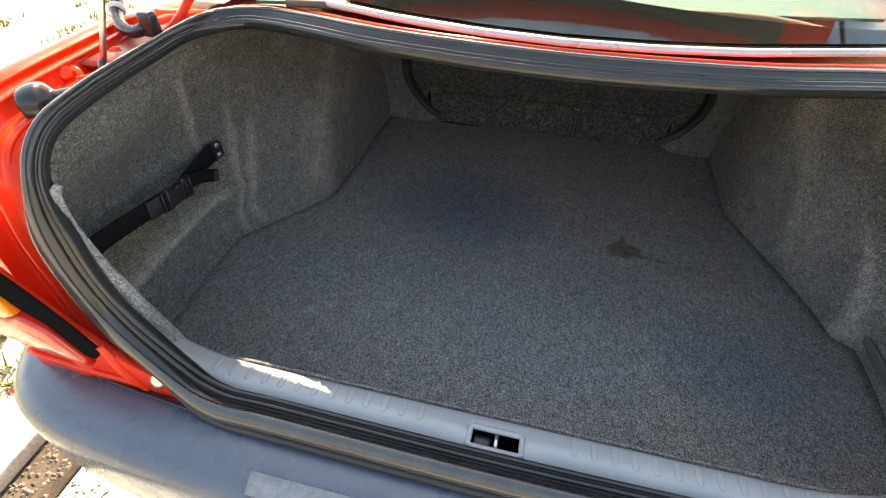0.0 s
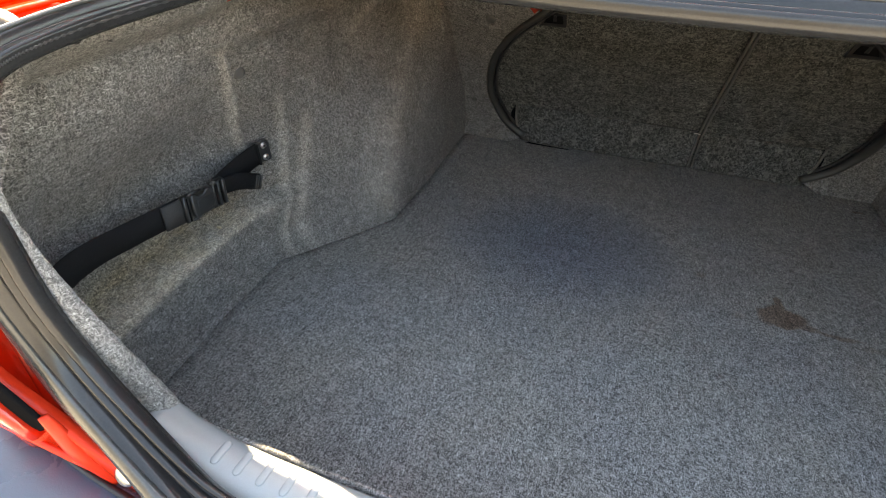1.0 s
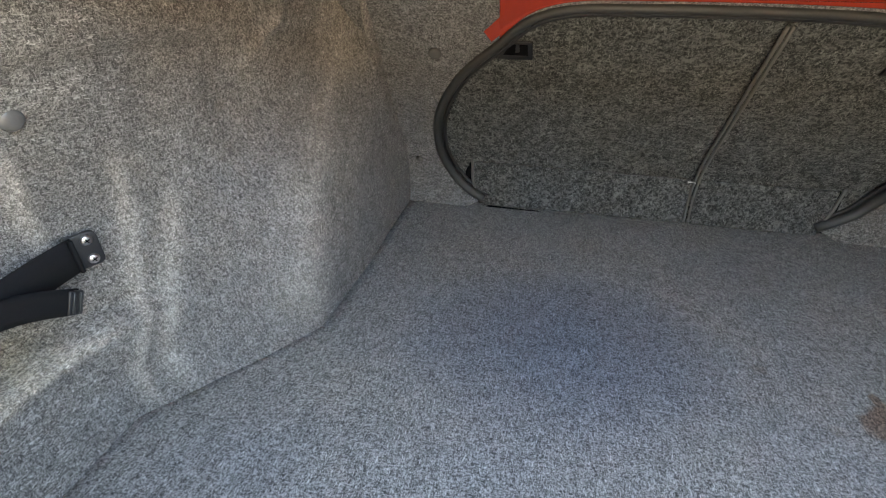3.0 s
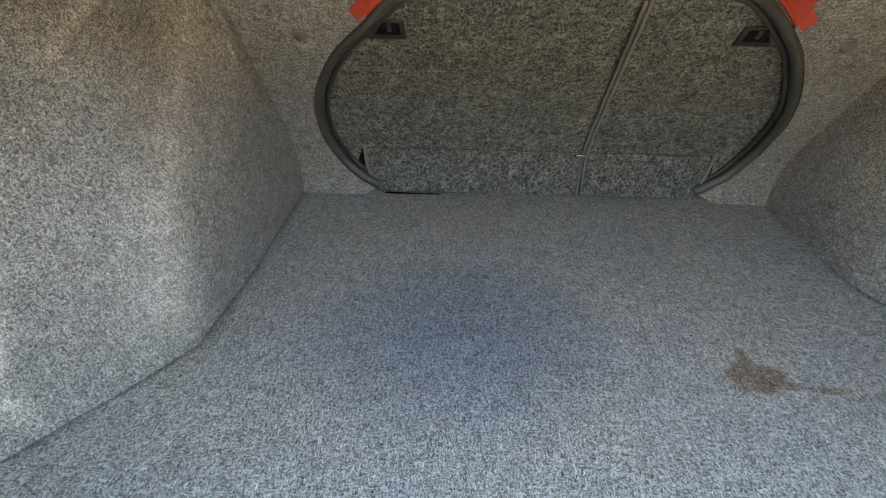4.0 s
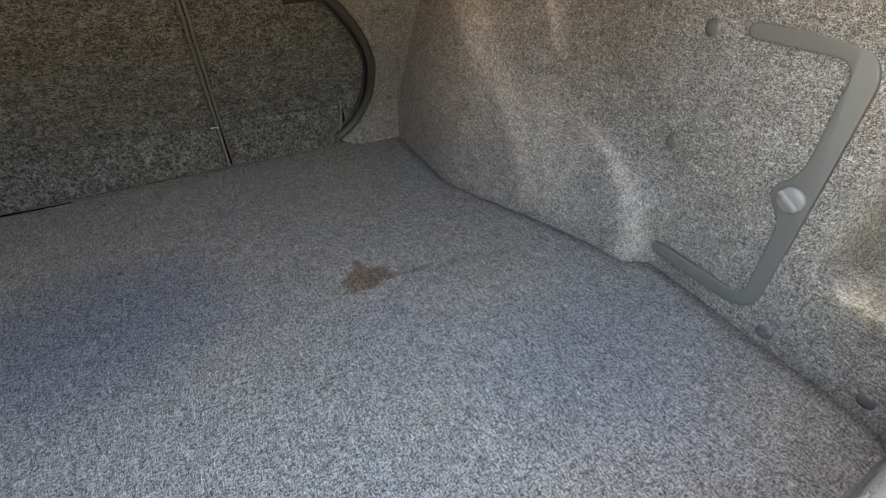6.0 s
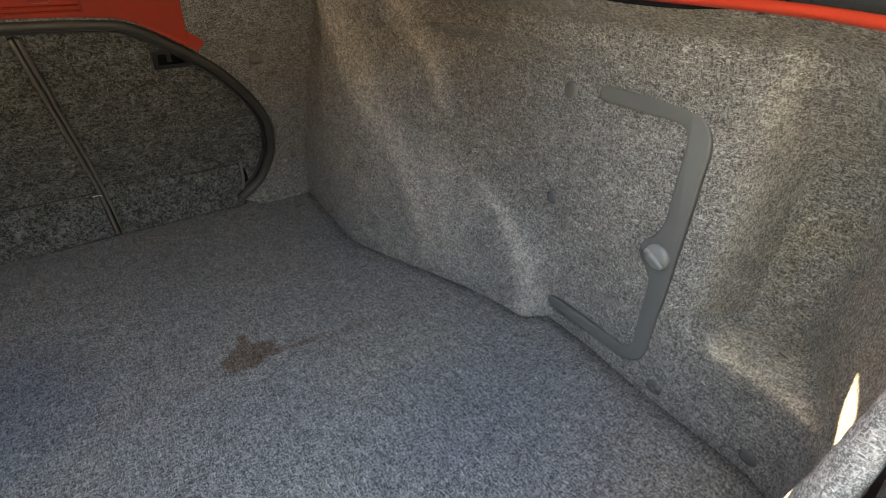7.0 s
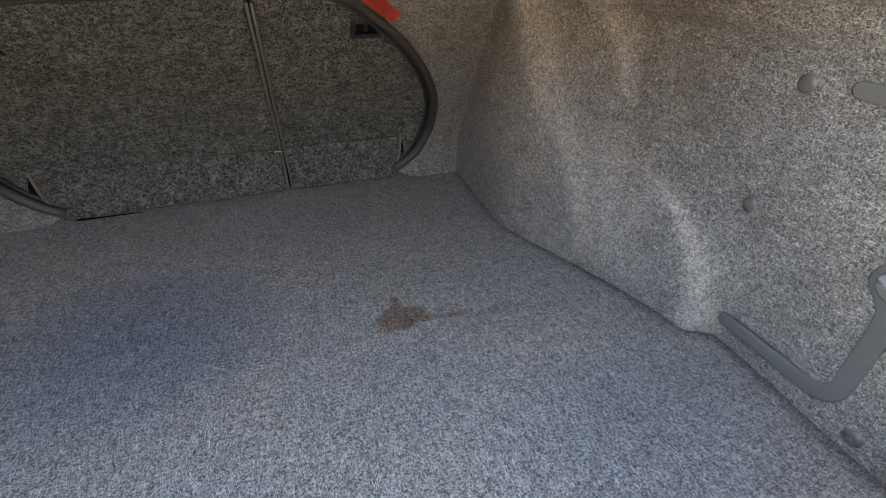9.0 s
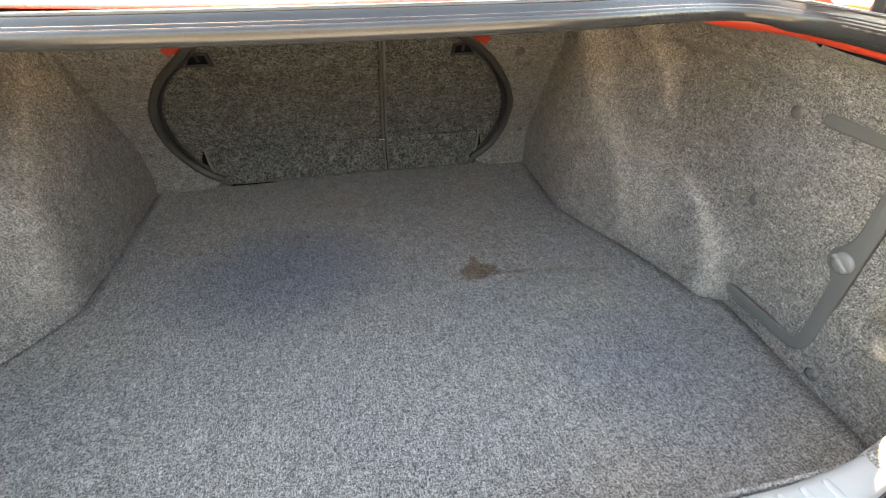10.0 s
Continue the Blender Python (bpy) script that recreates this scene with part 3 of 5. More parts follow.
part("thread_tuft", tube([on_seat(0.085, 0.098, 0.005), on_seat(0.093, 0.100, 0.008), on_seat(0.10, 0.097, 0.006)], 0.0012, 6), LINT, seat_wide, "pale loose thread")

for parent, cx, sx in ((seat_wide, -0.276, -1), (seat_slim, 0.277, 1)):
    def at(a, b, d, cx=cx, sx=sx):
        return on_seat(cx + sx * a, 0.355 + b, d)
    bez = part("release_handle", plate([(-0.028, -0.017), (0.031, -0.017), (0.010, 0.015), (-0.026, 0.013)], 0.006, at, 0.002), BLACK_PLASTIC, parent, "black plastic seat release")
    part("lever", plate([(-0.020, -0.009), (0.020, -0.009), (0.008, 0.008), (-0.018, 0.008)], 0.003, lambda a, b, d, at=at: at(a, b, d + 0.0052), 0.001), DARK, bez)
    part("lever_bar", plate([(-0.006, -0.004), (0.000, -0.004), (0.000, 0.009), (-0.006, 0.009)], 0.003, lambda a, b, d, at=at: at(a, b, d + 0.0075), 0.001), BLACK_PLASTIC, bez)

# red cross member above the seat, with a ribbed middle plate
red_cross = base("cross_member", "glossy red painted steel cross member above the seat", "car body", (0, 0.73, 0.41))
upper = [(x, z) for x, z in outline if z > 0.352 and -0.30 < x < 0.303]
cross_pts = [(-0.300, 0.49)] + [(-0.300, 0.372)] + [(x, z + 0.009) for x, z in upper] + [(0.303, 0.370), (0.303, 0.49)]
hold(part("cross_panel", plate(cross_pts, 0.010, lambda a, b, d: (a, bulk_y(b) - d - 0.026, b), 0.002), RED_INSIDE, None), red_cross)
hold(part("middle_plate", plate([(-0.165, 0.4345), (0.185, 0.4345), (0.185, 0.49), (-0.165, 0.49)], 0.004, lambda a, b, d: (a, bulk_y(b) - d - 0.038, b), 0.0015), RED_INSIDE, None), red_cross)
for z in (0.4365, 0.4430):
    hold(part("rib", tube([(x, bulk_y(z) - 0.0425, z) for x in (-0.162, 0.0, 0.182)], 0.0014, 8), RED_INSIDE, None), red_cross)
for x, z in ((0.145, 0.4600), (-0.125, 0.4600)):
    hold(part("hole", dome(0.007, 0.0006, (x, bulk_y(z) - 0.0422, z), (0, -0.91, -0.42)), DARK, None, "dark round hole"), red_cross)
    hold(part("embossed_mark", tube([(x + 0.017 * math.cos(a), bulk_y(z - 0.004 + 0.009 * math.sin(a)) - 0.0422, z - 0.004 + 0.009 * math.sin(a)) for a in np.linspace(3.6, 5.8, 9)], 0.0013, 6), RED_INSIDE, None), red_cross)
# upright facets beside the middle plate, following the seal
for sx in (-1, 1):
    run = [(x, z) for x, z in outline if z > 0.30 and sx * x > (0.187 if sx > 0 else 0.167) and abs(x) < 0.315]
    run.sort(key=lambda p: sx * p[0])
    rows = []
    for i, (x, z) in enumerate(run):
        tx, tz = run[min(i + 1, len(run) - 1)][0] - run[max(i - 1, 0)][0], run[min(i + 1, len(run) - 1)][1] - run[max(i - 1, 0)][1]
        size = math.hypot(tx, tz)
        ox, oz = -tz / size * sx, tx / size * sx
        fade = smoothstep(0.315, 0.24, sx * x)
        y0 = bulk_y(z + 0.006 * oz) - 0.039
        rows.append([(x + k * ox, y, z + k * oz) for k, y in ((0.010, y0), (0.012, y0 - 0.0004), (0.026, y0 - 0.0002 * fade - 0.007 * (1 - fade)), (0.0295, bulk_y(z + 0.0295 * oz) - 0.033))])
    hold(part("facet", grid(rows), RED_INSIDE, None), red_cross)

BODY_WIDTH[0] = 0.971
# ---- ceiling: the red underside of the rear deck ----
RIM = [(0, -0.215, 0.155), (-0.30, -0.212, 0.155), (-0.388, -0.211, 0.156), (-0.452, -0.198, 0.179), (-0.533, -0.176, 0.257), (-0.556, -0.165, 0.354),
       (-0.556, -0.147, 0.433), (-0.560, -0.106, 0.478), (-0.565, -0.033, 0.491), (-0.572, 0.095, 0.494), (-0.574, 0.180, 0.495), (-0.553, 0.241, 0.497),
       (-0.50, 0.264, 0.498), (-0.40, 0.241, 0.502), (-0.25, 0.199, 0.506), (0, 0.172, 0.509)]
RIM_UP = [(0, -0.30, 0.95), (0, -0.30, 0.95), (0, -0.45, 0.89), (0, -0.72, 0.69), (0, -0.92, 0.39), (0, -0.94, 0.34), (0, -0.80, 0.60), (0, -0.35, 0.94), (0, -0.03, 1),
          (0, 0, 1), (0, 0, 1), (0, 0, 1), (0, 0, 1), (0, 0, 1), (0, 0, 1), (0, 0, 1)]
both_sides = [p + q for p, q in zip(RIM, RIM_UP)]
both_sides += [(-p[0],) + p[1:3] + (-p[3],) + p[4:] for p in reversed(both_sides[1:-1])]
loop = curve_pts(both_sides, 240, True)
rim_frames = []
for i in range(len(loop)):
    p = Vector(loop[i, :3])
    t = (Vector(loop[(i + 1) % len(loop), :3]) - Vector(loop[i - 1, :3])).normalized()
    up = Vector(loop[i, 3:])
    up = (up - t * up.dot(t)).normalized()
    out = t.cross(up).normalized()
    rim_frames.append((p, t, up, out))
middle = Vector((0, 0.02, 0.36))
if rim_frames[60][3].dot(rim_frames[60][0] - middle) < 0:
    rim_frames = [(p, t, u, -o) for p, t, u, o in rim_frames]


def slim(p, a=1.0):
    """Strip width shaped to fit the camera's view: narrow along the upper flanks of the opening, above all on its inner
    side, and broad over the lower corners.
    """
    flank = smoothstep(0.46, 0.53, abs(p.x)) * smoothstep(0.235, 0.17, p.y)
    high = flank * smoothstep(0.36, 0.45, p.z)
    low = flank * smoothstep(0.17, 0.26, p.z) * (1 - high)
    return 1 + 0.5 * low - 0.5 * high if a > 0 else 1 - 0.05 * low - 0.8 * high


def rim_sweep(profile, closed=True, pick=None):
    fr = rim_frames if pick is None else pick
    rows = [[p + o * a * slim(p, a) + u * b for a, b in (profile(i / len(fr)) if callable(profile) else profile)] for i, (p, t, u, o) in enumerate(fr)]
    return grid(rows, pick is None, closed)


ceil_rows = []
for f in np.linspace(0, 1, 40):
    x = -0.74 + 1.48 * f
    edge_y = float(np.interp(abs(x), [0, 0.25, 0.40, 0.50, 0.56, 0.575, 0.60, 0.75], [0.200, 0.232, 0.272, 0.294, 0.27, 0.20, 0.06, 0.06]))
    ceil_rows.append([(x, y, 0.478 + 0.017 * smoothstep(0.5, 0.25, y) - 0.012 * smoothstep(0.50, 0.60, abs(x))) for y in edge_y + (0.76 - edge_y) * np.linspace(0, 1, 16)])
ceiling = thing("ceiling", grid(ceil_rows), SHADED_RED, "red painted steel underside of the rear deck", "car body", "structure")
sol = ceiling.modifiers.new("thickness", "SOLIDIFY")
sol.thickness = 0.004

# ---- weatherstrip and flange ----
rows = []
for p, t, u, o in rim_frames:
    k = smoothstep(0.44, 0.54, p.x) * smoothstep(0.30, 0.42, p.z)
    rows.append([p + o * a * slim(p) + u * b for a, b in ((0.006, -0.008), (0.007, -0.010 - 0.013 * k), (0.012, -0.011 - 0.0155 * k), (0.024, -0.010 - 0.014 * k), (0.026, -0.010))])
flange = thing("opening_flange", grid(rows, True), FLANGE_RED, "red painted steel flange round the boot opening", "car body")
sol = flange.modifiers.new("thickness", "SOLIDIFY")
sol.thickness = 0.002
gap = [f for f in rim_frames if f[0].x > 0.55 and 0.02 < f[0].y < 0.20 and f[0].z > 0.45]
gap.sort(key=lambda f: f[0].y)
# dark tube takes the place of the shaded void below the flange
part("shadow_strip", tube([p + o * 0.011 - u * 0.0285 for p, t, u, o in gap], lambda f: 0.0006 + 0.0045 * math.sin(math.pi * f) ** 0.6, 8, False, 0.7), DARK, flange, "dark strip standing in for shade between flange and liner")
part("flange_seam", tube([(0.578, 0.236, 0.490), (0.588, 0.206, 0.4725), (0.592, 0.190, 0.462)], 0.0016, 6), DARK, flange, "dark seam in the red flange")
STRIP = [(-0.0200, -0.014), (-0.0215, -0.008), (-0.0215, -0.002), (-0.0195, 0.0015), (-0.0165, 0.0015), (-0.0150, -0.002), (-0.0140, -0.005), (-0.0128, -0.002),
         (-0.0115, 0.0030), (-0.0085, 0.0038), (-0.0065, 0.001), (-0.0055, -0.004), (-0.0040, -0.004), (-0.0030, 0.002), (0.000, 0.0085), (0.006, 0.0115), (0.013, 0.0115),
         (0.0195, 0.008), (0.0235, 0.002), (0.0250, -0.005), (0.0245, -0.014)]


def strip_at(f):
    """The strip's inner skirt is lowered along one flank of the opening, to fit the camera's view."""
    p = rim_frames[int(round(f * len(rim_frames))) % len(rim_frames)][0]
    low = smoothstep(0.50, 0.55, abs(p.x)) * smoothstep(0.40, 0.47, p.z) * smoothstep(0.26, 0.20, p.y)
    return [(STRIP[0][0], STRIP[0][1] + (0.002 if p.x < 0 else -0.006) * low)] + STRIP[1:]


weatherstrip = thing("weatherstrip", rim_sweep(strip_at), RUBBER, "dark grey rubber weatherstrip round the boot opening", "seal")
BAND = [(0.0020, 0.0098), (0.006, 0.0123), (0.013, 0.0123), (0.0200, 0.0087), (0.0243, 0.0022), (0.0256, -0.005), (0.0244, -0.006), (0.0230, 0.001), (0.0190, 0.0070), (0.0130, 0.0105), (0.006, 0.0105)]
part("outer_band", rim_sweep(BAND), BAND_RUBBER, weatherstrip, "weathered grey outer band of the strip")
fine = []
for i in range(len(rim_frames)):
    f0, f1 = rim_frames[i], rim_frames[(i + 1) % len(rim_frames)]
    fine += [tuple(a.lerp(b, k / 8) for a, b in zip(f0, f1)) for k in range(8)]
for name, at_o, at_u, size, deep, text in (("inner_lip", -0.0048, -0.0030, 0.0017, 0.10, "black beaded inner lip"), ("middle_bead", -0.0142, -0.0045, 0.0019, 0.10, "ribbed bead between the lips")):
    rows = []
    for i, (p, t, u, o) in enumerate(fine):
        r = size * (1 + deep * (1 if i % 4 < 2 else -1))
        rows.append([p + o * (at_o * slim(p, at_o) + r * math.cos(a)) + u * (at_u + r * math.sin(a)) for a in (2 * math.pi * k / 6 for k in range(6))])
    part(name, grid(rows, True, True), BLACK_RUBBER, weatherstrip, text)

low = [f for f in rim_frames if f[0].z < 0.19 and f[0].y < 0]
low.sort(key=lambda f: f[0].x)
side_run = [f for f in rim_frames if f[0].y < 0.10 and abs(f[0].x) > 0.40]
for sx in (-1, 1):
    run = sorted([f for f in side_run if f[0].x * sx > 0], key=lambda f: f[0].z + f[0].y)
    # pale bead added for the bright line where sun catches the outer edge
    part("edge_bead", tube([p + o * 0.0245 * slim(p) - u * 0.003 for p, t, u, o in run], 0.0016, 6), TRIM_PLASTIC, weatherstrip, "pale bead standing in for the sunlit outer edge")
# black tube added over the red body edge as the dark gap line
part("gap_line", tube([p + o * 0.027 - u * 0.010 for p, t, u, o in low], 0.006, 8), BLACK_RUBBER, weatherstrip, "black tube standing in for the dark gap above the bumper")

# felt rolled over the rear corners of the opening
for sx, wide in ((-1, 0.022), (1, 0.0)):
    path = curve_pts([(sx * (0.470 + wide), -0.150, 0.128), (sx * (0.492 + wide * 0.75), -0.145, 0.168), (sx * (0.513 + wide * 0.4), -0.147, 0.23), (sx * (0.536 + wide * 0.15), -0.148, 0.31), (sx * 0.548, -0.146, 0.375), (sx * 0.548, -0.140, 0.420), (sx * 0.543, -0.134, 0.432)], 40)
    bm = tube(path, lambda f: 0.0195 * (1 - 0.76 * f ** 0.9), 14, False, 0.75)
    for v in bm.verts:
        v.co += Vector([0.0016 * noise.noise(v.co * 160 + Vector((k * 7, 0, 0))) for k in range(3)])
    thing("edge_roll", bm, EDGE_FELT, "frayed grey felt edge rolled over the boot opening", "boot liner", "", "liner edges")

# ---- loading sill ----
LATCH = (-0.034, 0.037, -0.190, -0.163)
xs = sorted(set([round(v, 4) for v in np.linspace(-0.505, 0.505, 81)] + [LATCH[0], LATCH[1]]))
prof = [(-0.136, 0.080), (-0.138, 0.120), (-0.1415, 0.140), (-0.146, 0.1475), (-0.152, 0.1505), (-0.163, 0.1525), (-0.176, 0.1535), (-0.183, 0.1500), (-0.190, 0.1455), (-0.200, 0.1405), (-0.204, 0.130)]


def sill_at(x, y, z):
    k = max(0.0, (abs(x) - 0.36) / 0.145)
    flat = math.exp(-((x - 0.0015) / 0.062) ** 4)
    if -0.195 < y < -0.17:
        z += flat * 0.006 * smoothstep(-0.176, -0.19, y)
    return (x, y + 0.010 * k ** 2, z + 0.020 * k ** 2.4)


rows = [[sill_at(x, y, z) for y, z in prof] for x in xs]
i0, i1 = xs.index(LATCH[0]), xs.index(LATCH[1])
sill = thing("sill_plate", grid(rows, skip=lambda i, j: i0 <= i < i1 and 5 <= j < 8), GREY_PLASTIC, "grey plastic loading sill plate with anti-slip ribs", "sill plate")
sol = sill.modifiers.new("thickness", "SOLIDIFY")
sol.thickness, sol.offset = 0.0025, 0
for sx in (-1, 1):
    for k in range(13):
        x = sx * (0.105 + 0.0262 * k)
        cap = arc(0, 0.0085, 0.0042, 0, 180, 6) + arc(0, -0.0085, 0.0042, 180, 360, 6)
        part("rib", plate(cap, 0.0022, lambda a, b, d, x=x: Vector(sill_at(x + a, -0.1612 + b, 0.1515 + 0.0025 * smoothstep(-0.150, -0.172, -0.1612 + b) + d - 0.0006)), 0.0011), GREY_PLASTIC, sill)
bz = []
for a, b in ((LATCH[0], LATCH[2]), (LATCH[1], LATCH[2]), (LATCH[1], LATCH[3]), (LATCH[0], LATCH[3])):
    bz.append(Vector(((a, b, 0.1525 + 0.0005))))
ring_path = []
for k in range(4):
    a, b = bz[k], bz[(k + 1) % 4]
    ring_path += [a.lerp(b, f) for f in (0.08, 0.5, 0.92)]
latch = part("latch_opening", tube(ring_path, 0.0042, 8, True), GREY_PLASTIC, sill, "raised bezel round the latch opening")
well = bmesh.new()
cs = [(LATCH[0], LATCH[2]), (LATCH[1], LATCH[2]), (LATCH[1], LATCH[3]), (LATCH[0], LATCH[3])]
tops, bots = [well.verts.new((a, b, 0.1525)) for a, b in cs], [well.verts.new((a, b, 0.105)) for a, b in cs]
for k in range(4):
    well.faces.new((tops[k], tops[(k + 1) % 4], bots[(k + 1) % 4], bots[k]))
well.faces.new(bots)
part("latch_well", well, DARK, latch, "black hollow under the latch opening", smooth=False)
part("striker", tube([(0.003, -0.188, 0.148), (0.003, -0.176, 0.150), (0.003, -0.164, 0.148)], 0.0028, 8), STEEL, latch, "bright steel striker bar")
part("lock_block", box((0.024, 0.016, 0.012), (-0.016, -0.174, 0.135), 0.003), BLACK_PLASTIC, latch)

BODY_WIDTH[0] = 1.0
# ---- side fittings ----
from mathutils.bvhtree import BVHTree


def tree_of(rows):
    bm = grid(rows)
    t = BVHTree.FromBMesh(bm)
    bm.free()
    return t


TREES = {-1: tree_of(left_rows), 1: tree_of(right_rows)}


def on_wall(side, y, z, lift=0.0035):
    hit, nor, _, _ = TREES[side].ray_cast(Vector((side * 0.2, y, z)), Vector((side, 0, 0)))
    if nor.x * side > 0:
        nor = -nor
    return hit + nor * lift, nor


for side, y, z, r in ((-1, 0.253, 0.355, 0.0100), (1, 0.256, 0.354, 0.0110), (1, 0.264, 0.202, 0.0100), (1, 0.042, 0.019, 0.0105), (1, -0.079, 0.021, 0.0105)):
    p, nrm = on_wall(side, y, z, 0.0055)
    nrm = (nrm + Vector((-1, 0, 0) if side > 0 else (0.95, -0.3, 0.05))).normalized()
    thing("liner_plug", dome(r * 1.08, 0.0055, p, nrm), PLUG, "round grey plastic plug pressed into the side liner", "plug", "", "liner plugs")
for x, z, r in ((-0.406, 0.346, 0.0115), (-0.473, 0.107, 0.008), (0.405, 0.344, 0.0115), (0.479, 0.103, 0.008)):
    thing("liner_plug", dome(r, 0.004, (x, liner_y(z) + 0.0005, z), (0, -0.85, -0.52)), DARK_PLUG, "round grey plastic plug in the bulkhead liner", "plug", "", "liner plugs")

# grey C-shaped frame of the access panel, with its turn knob
hx = min(on_wall(1, y, z)[0].x for y, z in ((0.20, 0.36), (0.12, 0.36), (0.076, 0.34), (0.076, 0.30), (0.076, 0.2), (0.076, 0.1), (0.15, 0.05), (0.23, 0.05), (0.13, 0.2), (0.1, 0.2)))


frame_line = (arc(0.199, 0.3615, 0.0088, 90, -90, 6) + [(0.19, 0.3525)] + arc(0.110, 0.333, 0.019, 90, 180) + [(0.0900, 0.252)]
              + [(0.0915, 0.238)] + arc(0.088, 0.200, 0.023, 62, -62, 10) + [(0.0905, 0.166), (0.0885, 0.152)] + arc(0.106, 0.066, 0.018, 180, 270)
              + [(0.20, 0.0465)] + arc(0.230, 0.0375, 0.0090, 90, -90, 6) + [(0.15, 0.0275)] + arc(0.105, 0.066, 0.039, 270, 180) + [(0.066, 0.2)]
              + arc(0.108, 0.330, 0.042, 180, 90) + [(0.17, 0.3705)])
access = thing("access_panel_frame", plate(frame_line, 0.007, lambda a, b, d: (hx + 0.003 - d, a, b), 0.0022), TRIM_PLASTIC,
               "grey plastic frame of a side access panel", "trim frame")
knob_at = (hx - 0.004, 0.0875, 0.199)
knob = part("knob", dome(0.0165, 0.006, knob_at, (-1, 0, 0)), KNOB, access, "round grey turn knob")
part("knob_grip", box((0.006, 0.030, 0.007), (0, 0, 0), 0.003, 3, Matrix.Rotation(radians(28), 4, "X")), KNOB, knob)
bpy.data.objects["knob_grip"].location = (knob_at[0] - 0.006, knob_at[1], knob_at[2])

# luggage strap
strap = base("luggage_strap", "black webbing luggage strap with plastic buckle on the side liner", "strap", (-0.68, 0.27, 0.2))


def ribbon(path, width, thick, across):
    """A band of webbing; across tells which way its width lies."""
    rows = []
    pts = [Vector(p) for p in path]
    for i, p in enumerate(pts):
        t = (pts[min(i + 1, len(pts) - 1)] - pts[max(i - 1, 0)]).normalized()
        w = Vector(across)
        w = (w - t * w.dot(t)).normalized()
        nn = t.cross(w)
        h, q = width / 2, thick / 2
        rows.append([p + w * h + nn * q, p + w * h * 0.5 + nn * q * 1.2, p + nn * q * 1.2, p - w * h * 0.5 + nn * q * 1.2, p - w * h + nn * q,
                     p - w * h - nn * q, p - nn * q, p + w * h - nn * q])
    bm = grid(rows, False, True)
    bm.verts.ensure_lookup_table()
    bm.faces.new(bm.verts[:8])
    bm.faces.new(bm.verts[-8:])
    return bm


def held(name, bm, mat, label="", parent=strap):
    return hold(part(name, bm, mat, None, label), parent)


br_p, br_n = Vector((-0.6725, 0.2755, 0.2125)), Vector((0.90, -0.42, 0)).normalized()
ax_a = Vector((0, 0, 1)).cross(br_n).normalized()
turn = Matrix((ax_a, br_n.cross(ax_a), br_n)).transposed()


def on_bracket(a, b, d):
    return br_p + turn @ Vector((a, b, d))


rounded = arc(0.009, 0.0125, 0.0065, 90, 0) + arc(0.009, -0.0125, 0.0065, 0, -90) + [(-0.013, -0.019), (-0.013, 0.019)]
bracket = held("bracket", plate([(a if ax_a.y > 0 else -a, b) for a, b in rounded], 0.004, on_bracket, 0.001), BLACK_PLASTIC, "black bracket plate")
for b in (0.0108, -0.0108):
    o = part("screw", dome(0.0056, 0.003, on_bracket(0.005 if ax_a.y > 0 else -0.005, b, 0.004), br_n), STEEL, None, "bright screw head")
    o.parent = bracket
    for q in (0.4, 1.97):
        slot = part("screw_slot", box((0.0056, 0.0011, 0.0012), on_bracket(0.005 if ax_a.y > 0 else -0.005, b, 0.0067), 0.0002, 1, (turn @ Matrix.Rotation(q, 3, "Z")).to_4x4()), DARK, None, "dark cross slot")
        slot.parent = o
held("webbing", ribbon(curve_pts([(-0.671, 0.266, 0.2130), (-0.670, 0.23, 0.2125), (-0.667, 0.19, 0.2115), (-0.661, 0.152, 0.2105)], 16), 0.037, 0.0025, (0, 0.05, 1)), WEBBING, "upper run of black webbing")
held("fold", box((0.0035, 0.004, 0.0375), (-0.6665, 0.2625, 0.2130), 0.0012, 2), WEBBING, "webbing folded round the bracket edge")
held("loose_end", ribbon(curve_pts([(-0.654, 0.148, 0.2150), (-0.652, 0.172, 0.2115), (-0.653, 0.200, 0.2000), (-0.656, 0.236, 0.1785)], 20), 0.0265, 0.0024, (0, 0.42, 1)), WEBBING, "loose end of black webbing")
end_turn = Matrix.Rotation(radians(-28), 4, "X")
end_clip = held("end_clip", box((0.0050, 0.0150, 0.0245), (-0.6545, 0.2330, 0.1795), 0.0018, 3, end_turn), BLACK_PLASTIC, "black clip on the loose end")
for off in (-0.0030, 0.0030):
    o = part("clip_ridge", box((0.0030, 0.0022, 0.0205), (-0.6515, 0.2330 + off, 0.1797 - off * 0.5), 0.0009, 2, end_turn), BUCKLE_PLASTIC, None)
    o.parent = end_clip
held("webbing", ribbon(curve_pts([(-0.659, 0.100, 0.2160), (-0.663, 0.05, 0.2212), (-0.668, 0.00, 0.2255), (-0.671, -0.04, 0.2285), (-0.662, -0.08, 0.2320), (-0.636, -0.115, 0.2350)], 28), 0.035, 0.0025, (0, -0.1, 1)), WEBBING, "lower run of black webbing")
held("folded_back", ribbon(curve_pts([(-0.6555, 0.088, 0.2168), (-0.6545, 0.070, 0.2195), (-0.6570, 0.052, 0.2212)], 10), 0.0355, 0.0026, (0, -0.1, 1)), FOLD_WEBBING, "webbing folded back through the buckle")

# side-release buckle: drawn flat along the strap, then laid on it
BUCKLE = Matrix.Translation((-0.6535, 0.1140, 0.2150)) @ Matrix.Rotation(radians(-7), 4, "X")


def on_buckle(a, b, d):
    return BUCKLE @ Vector((d, a, b))


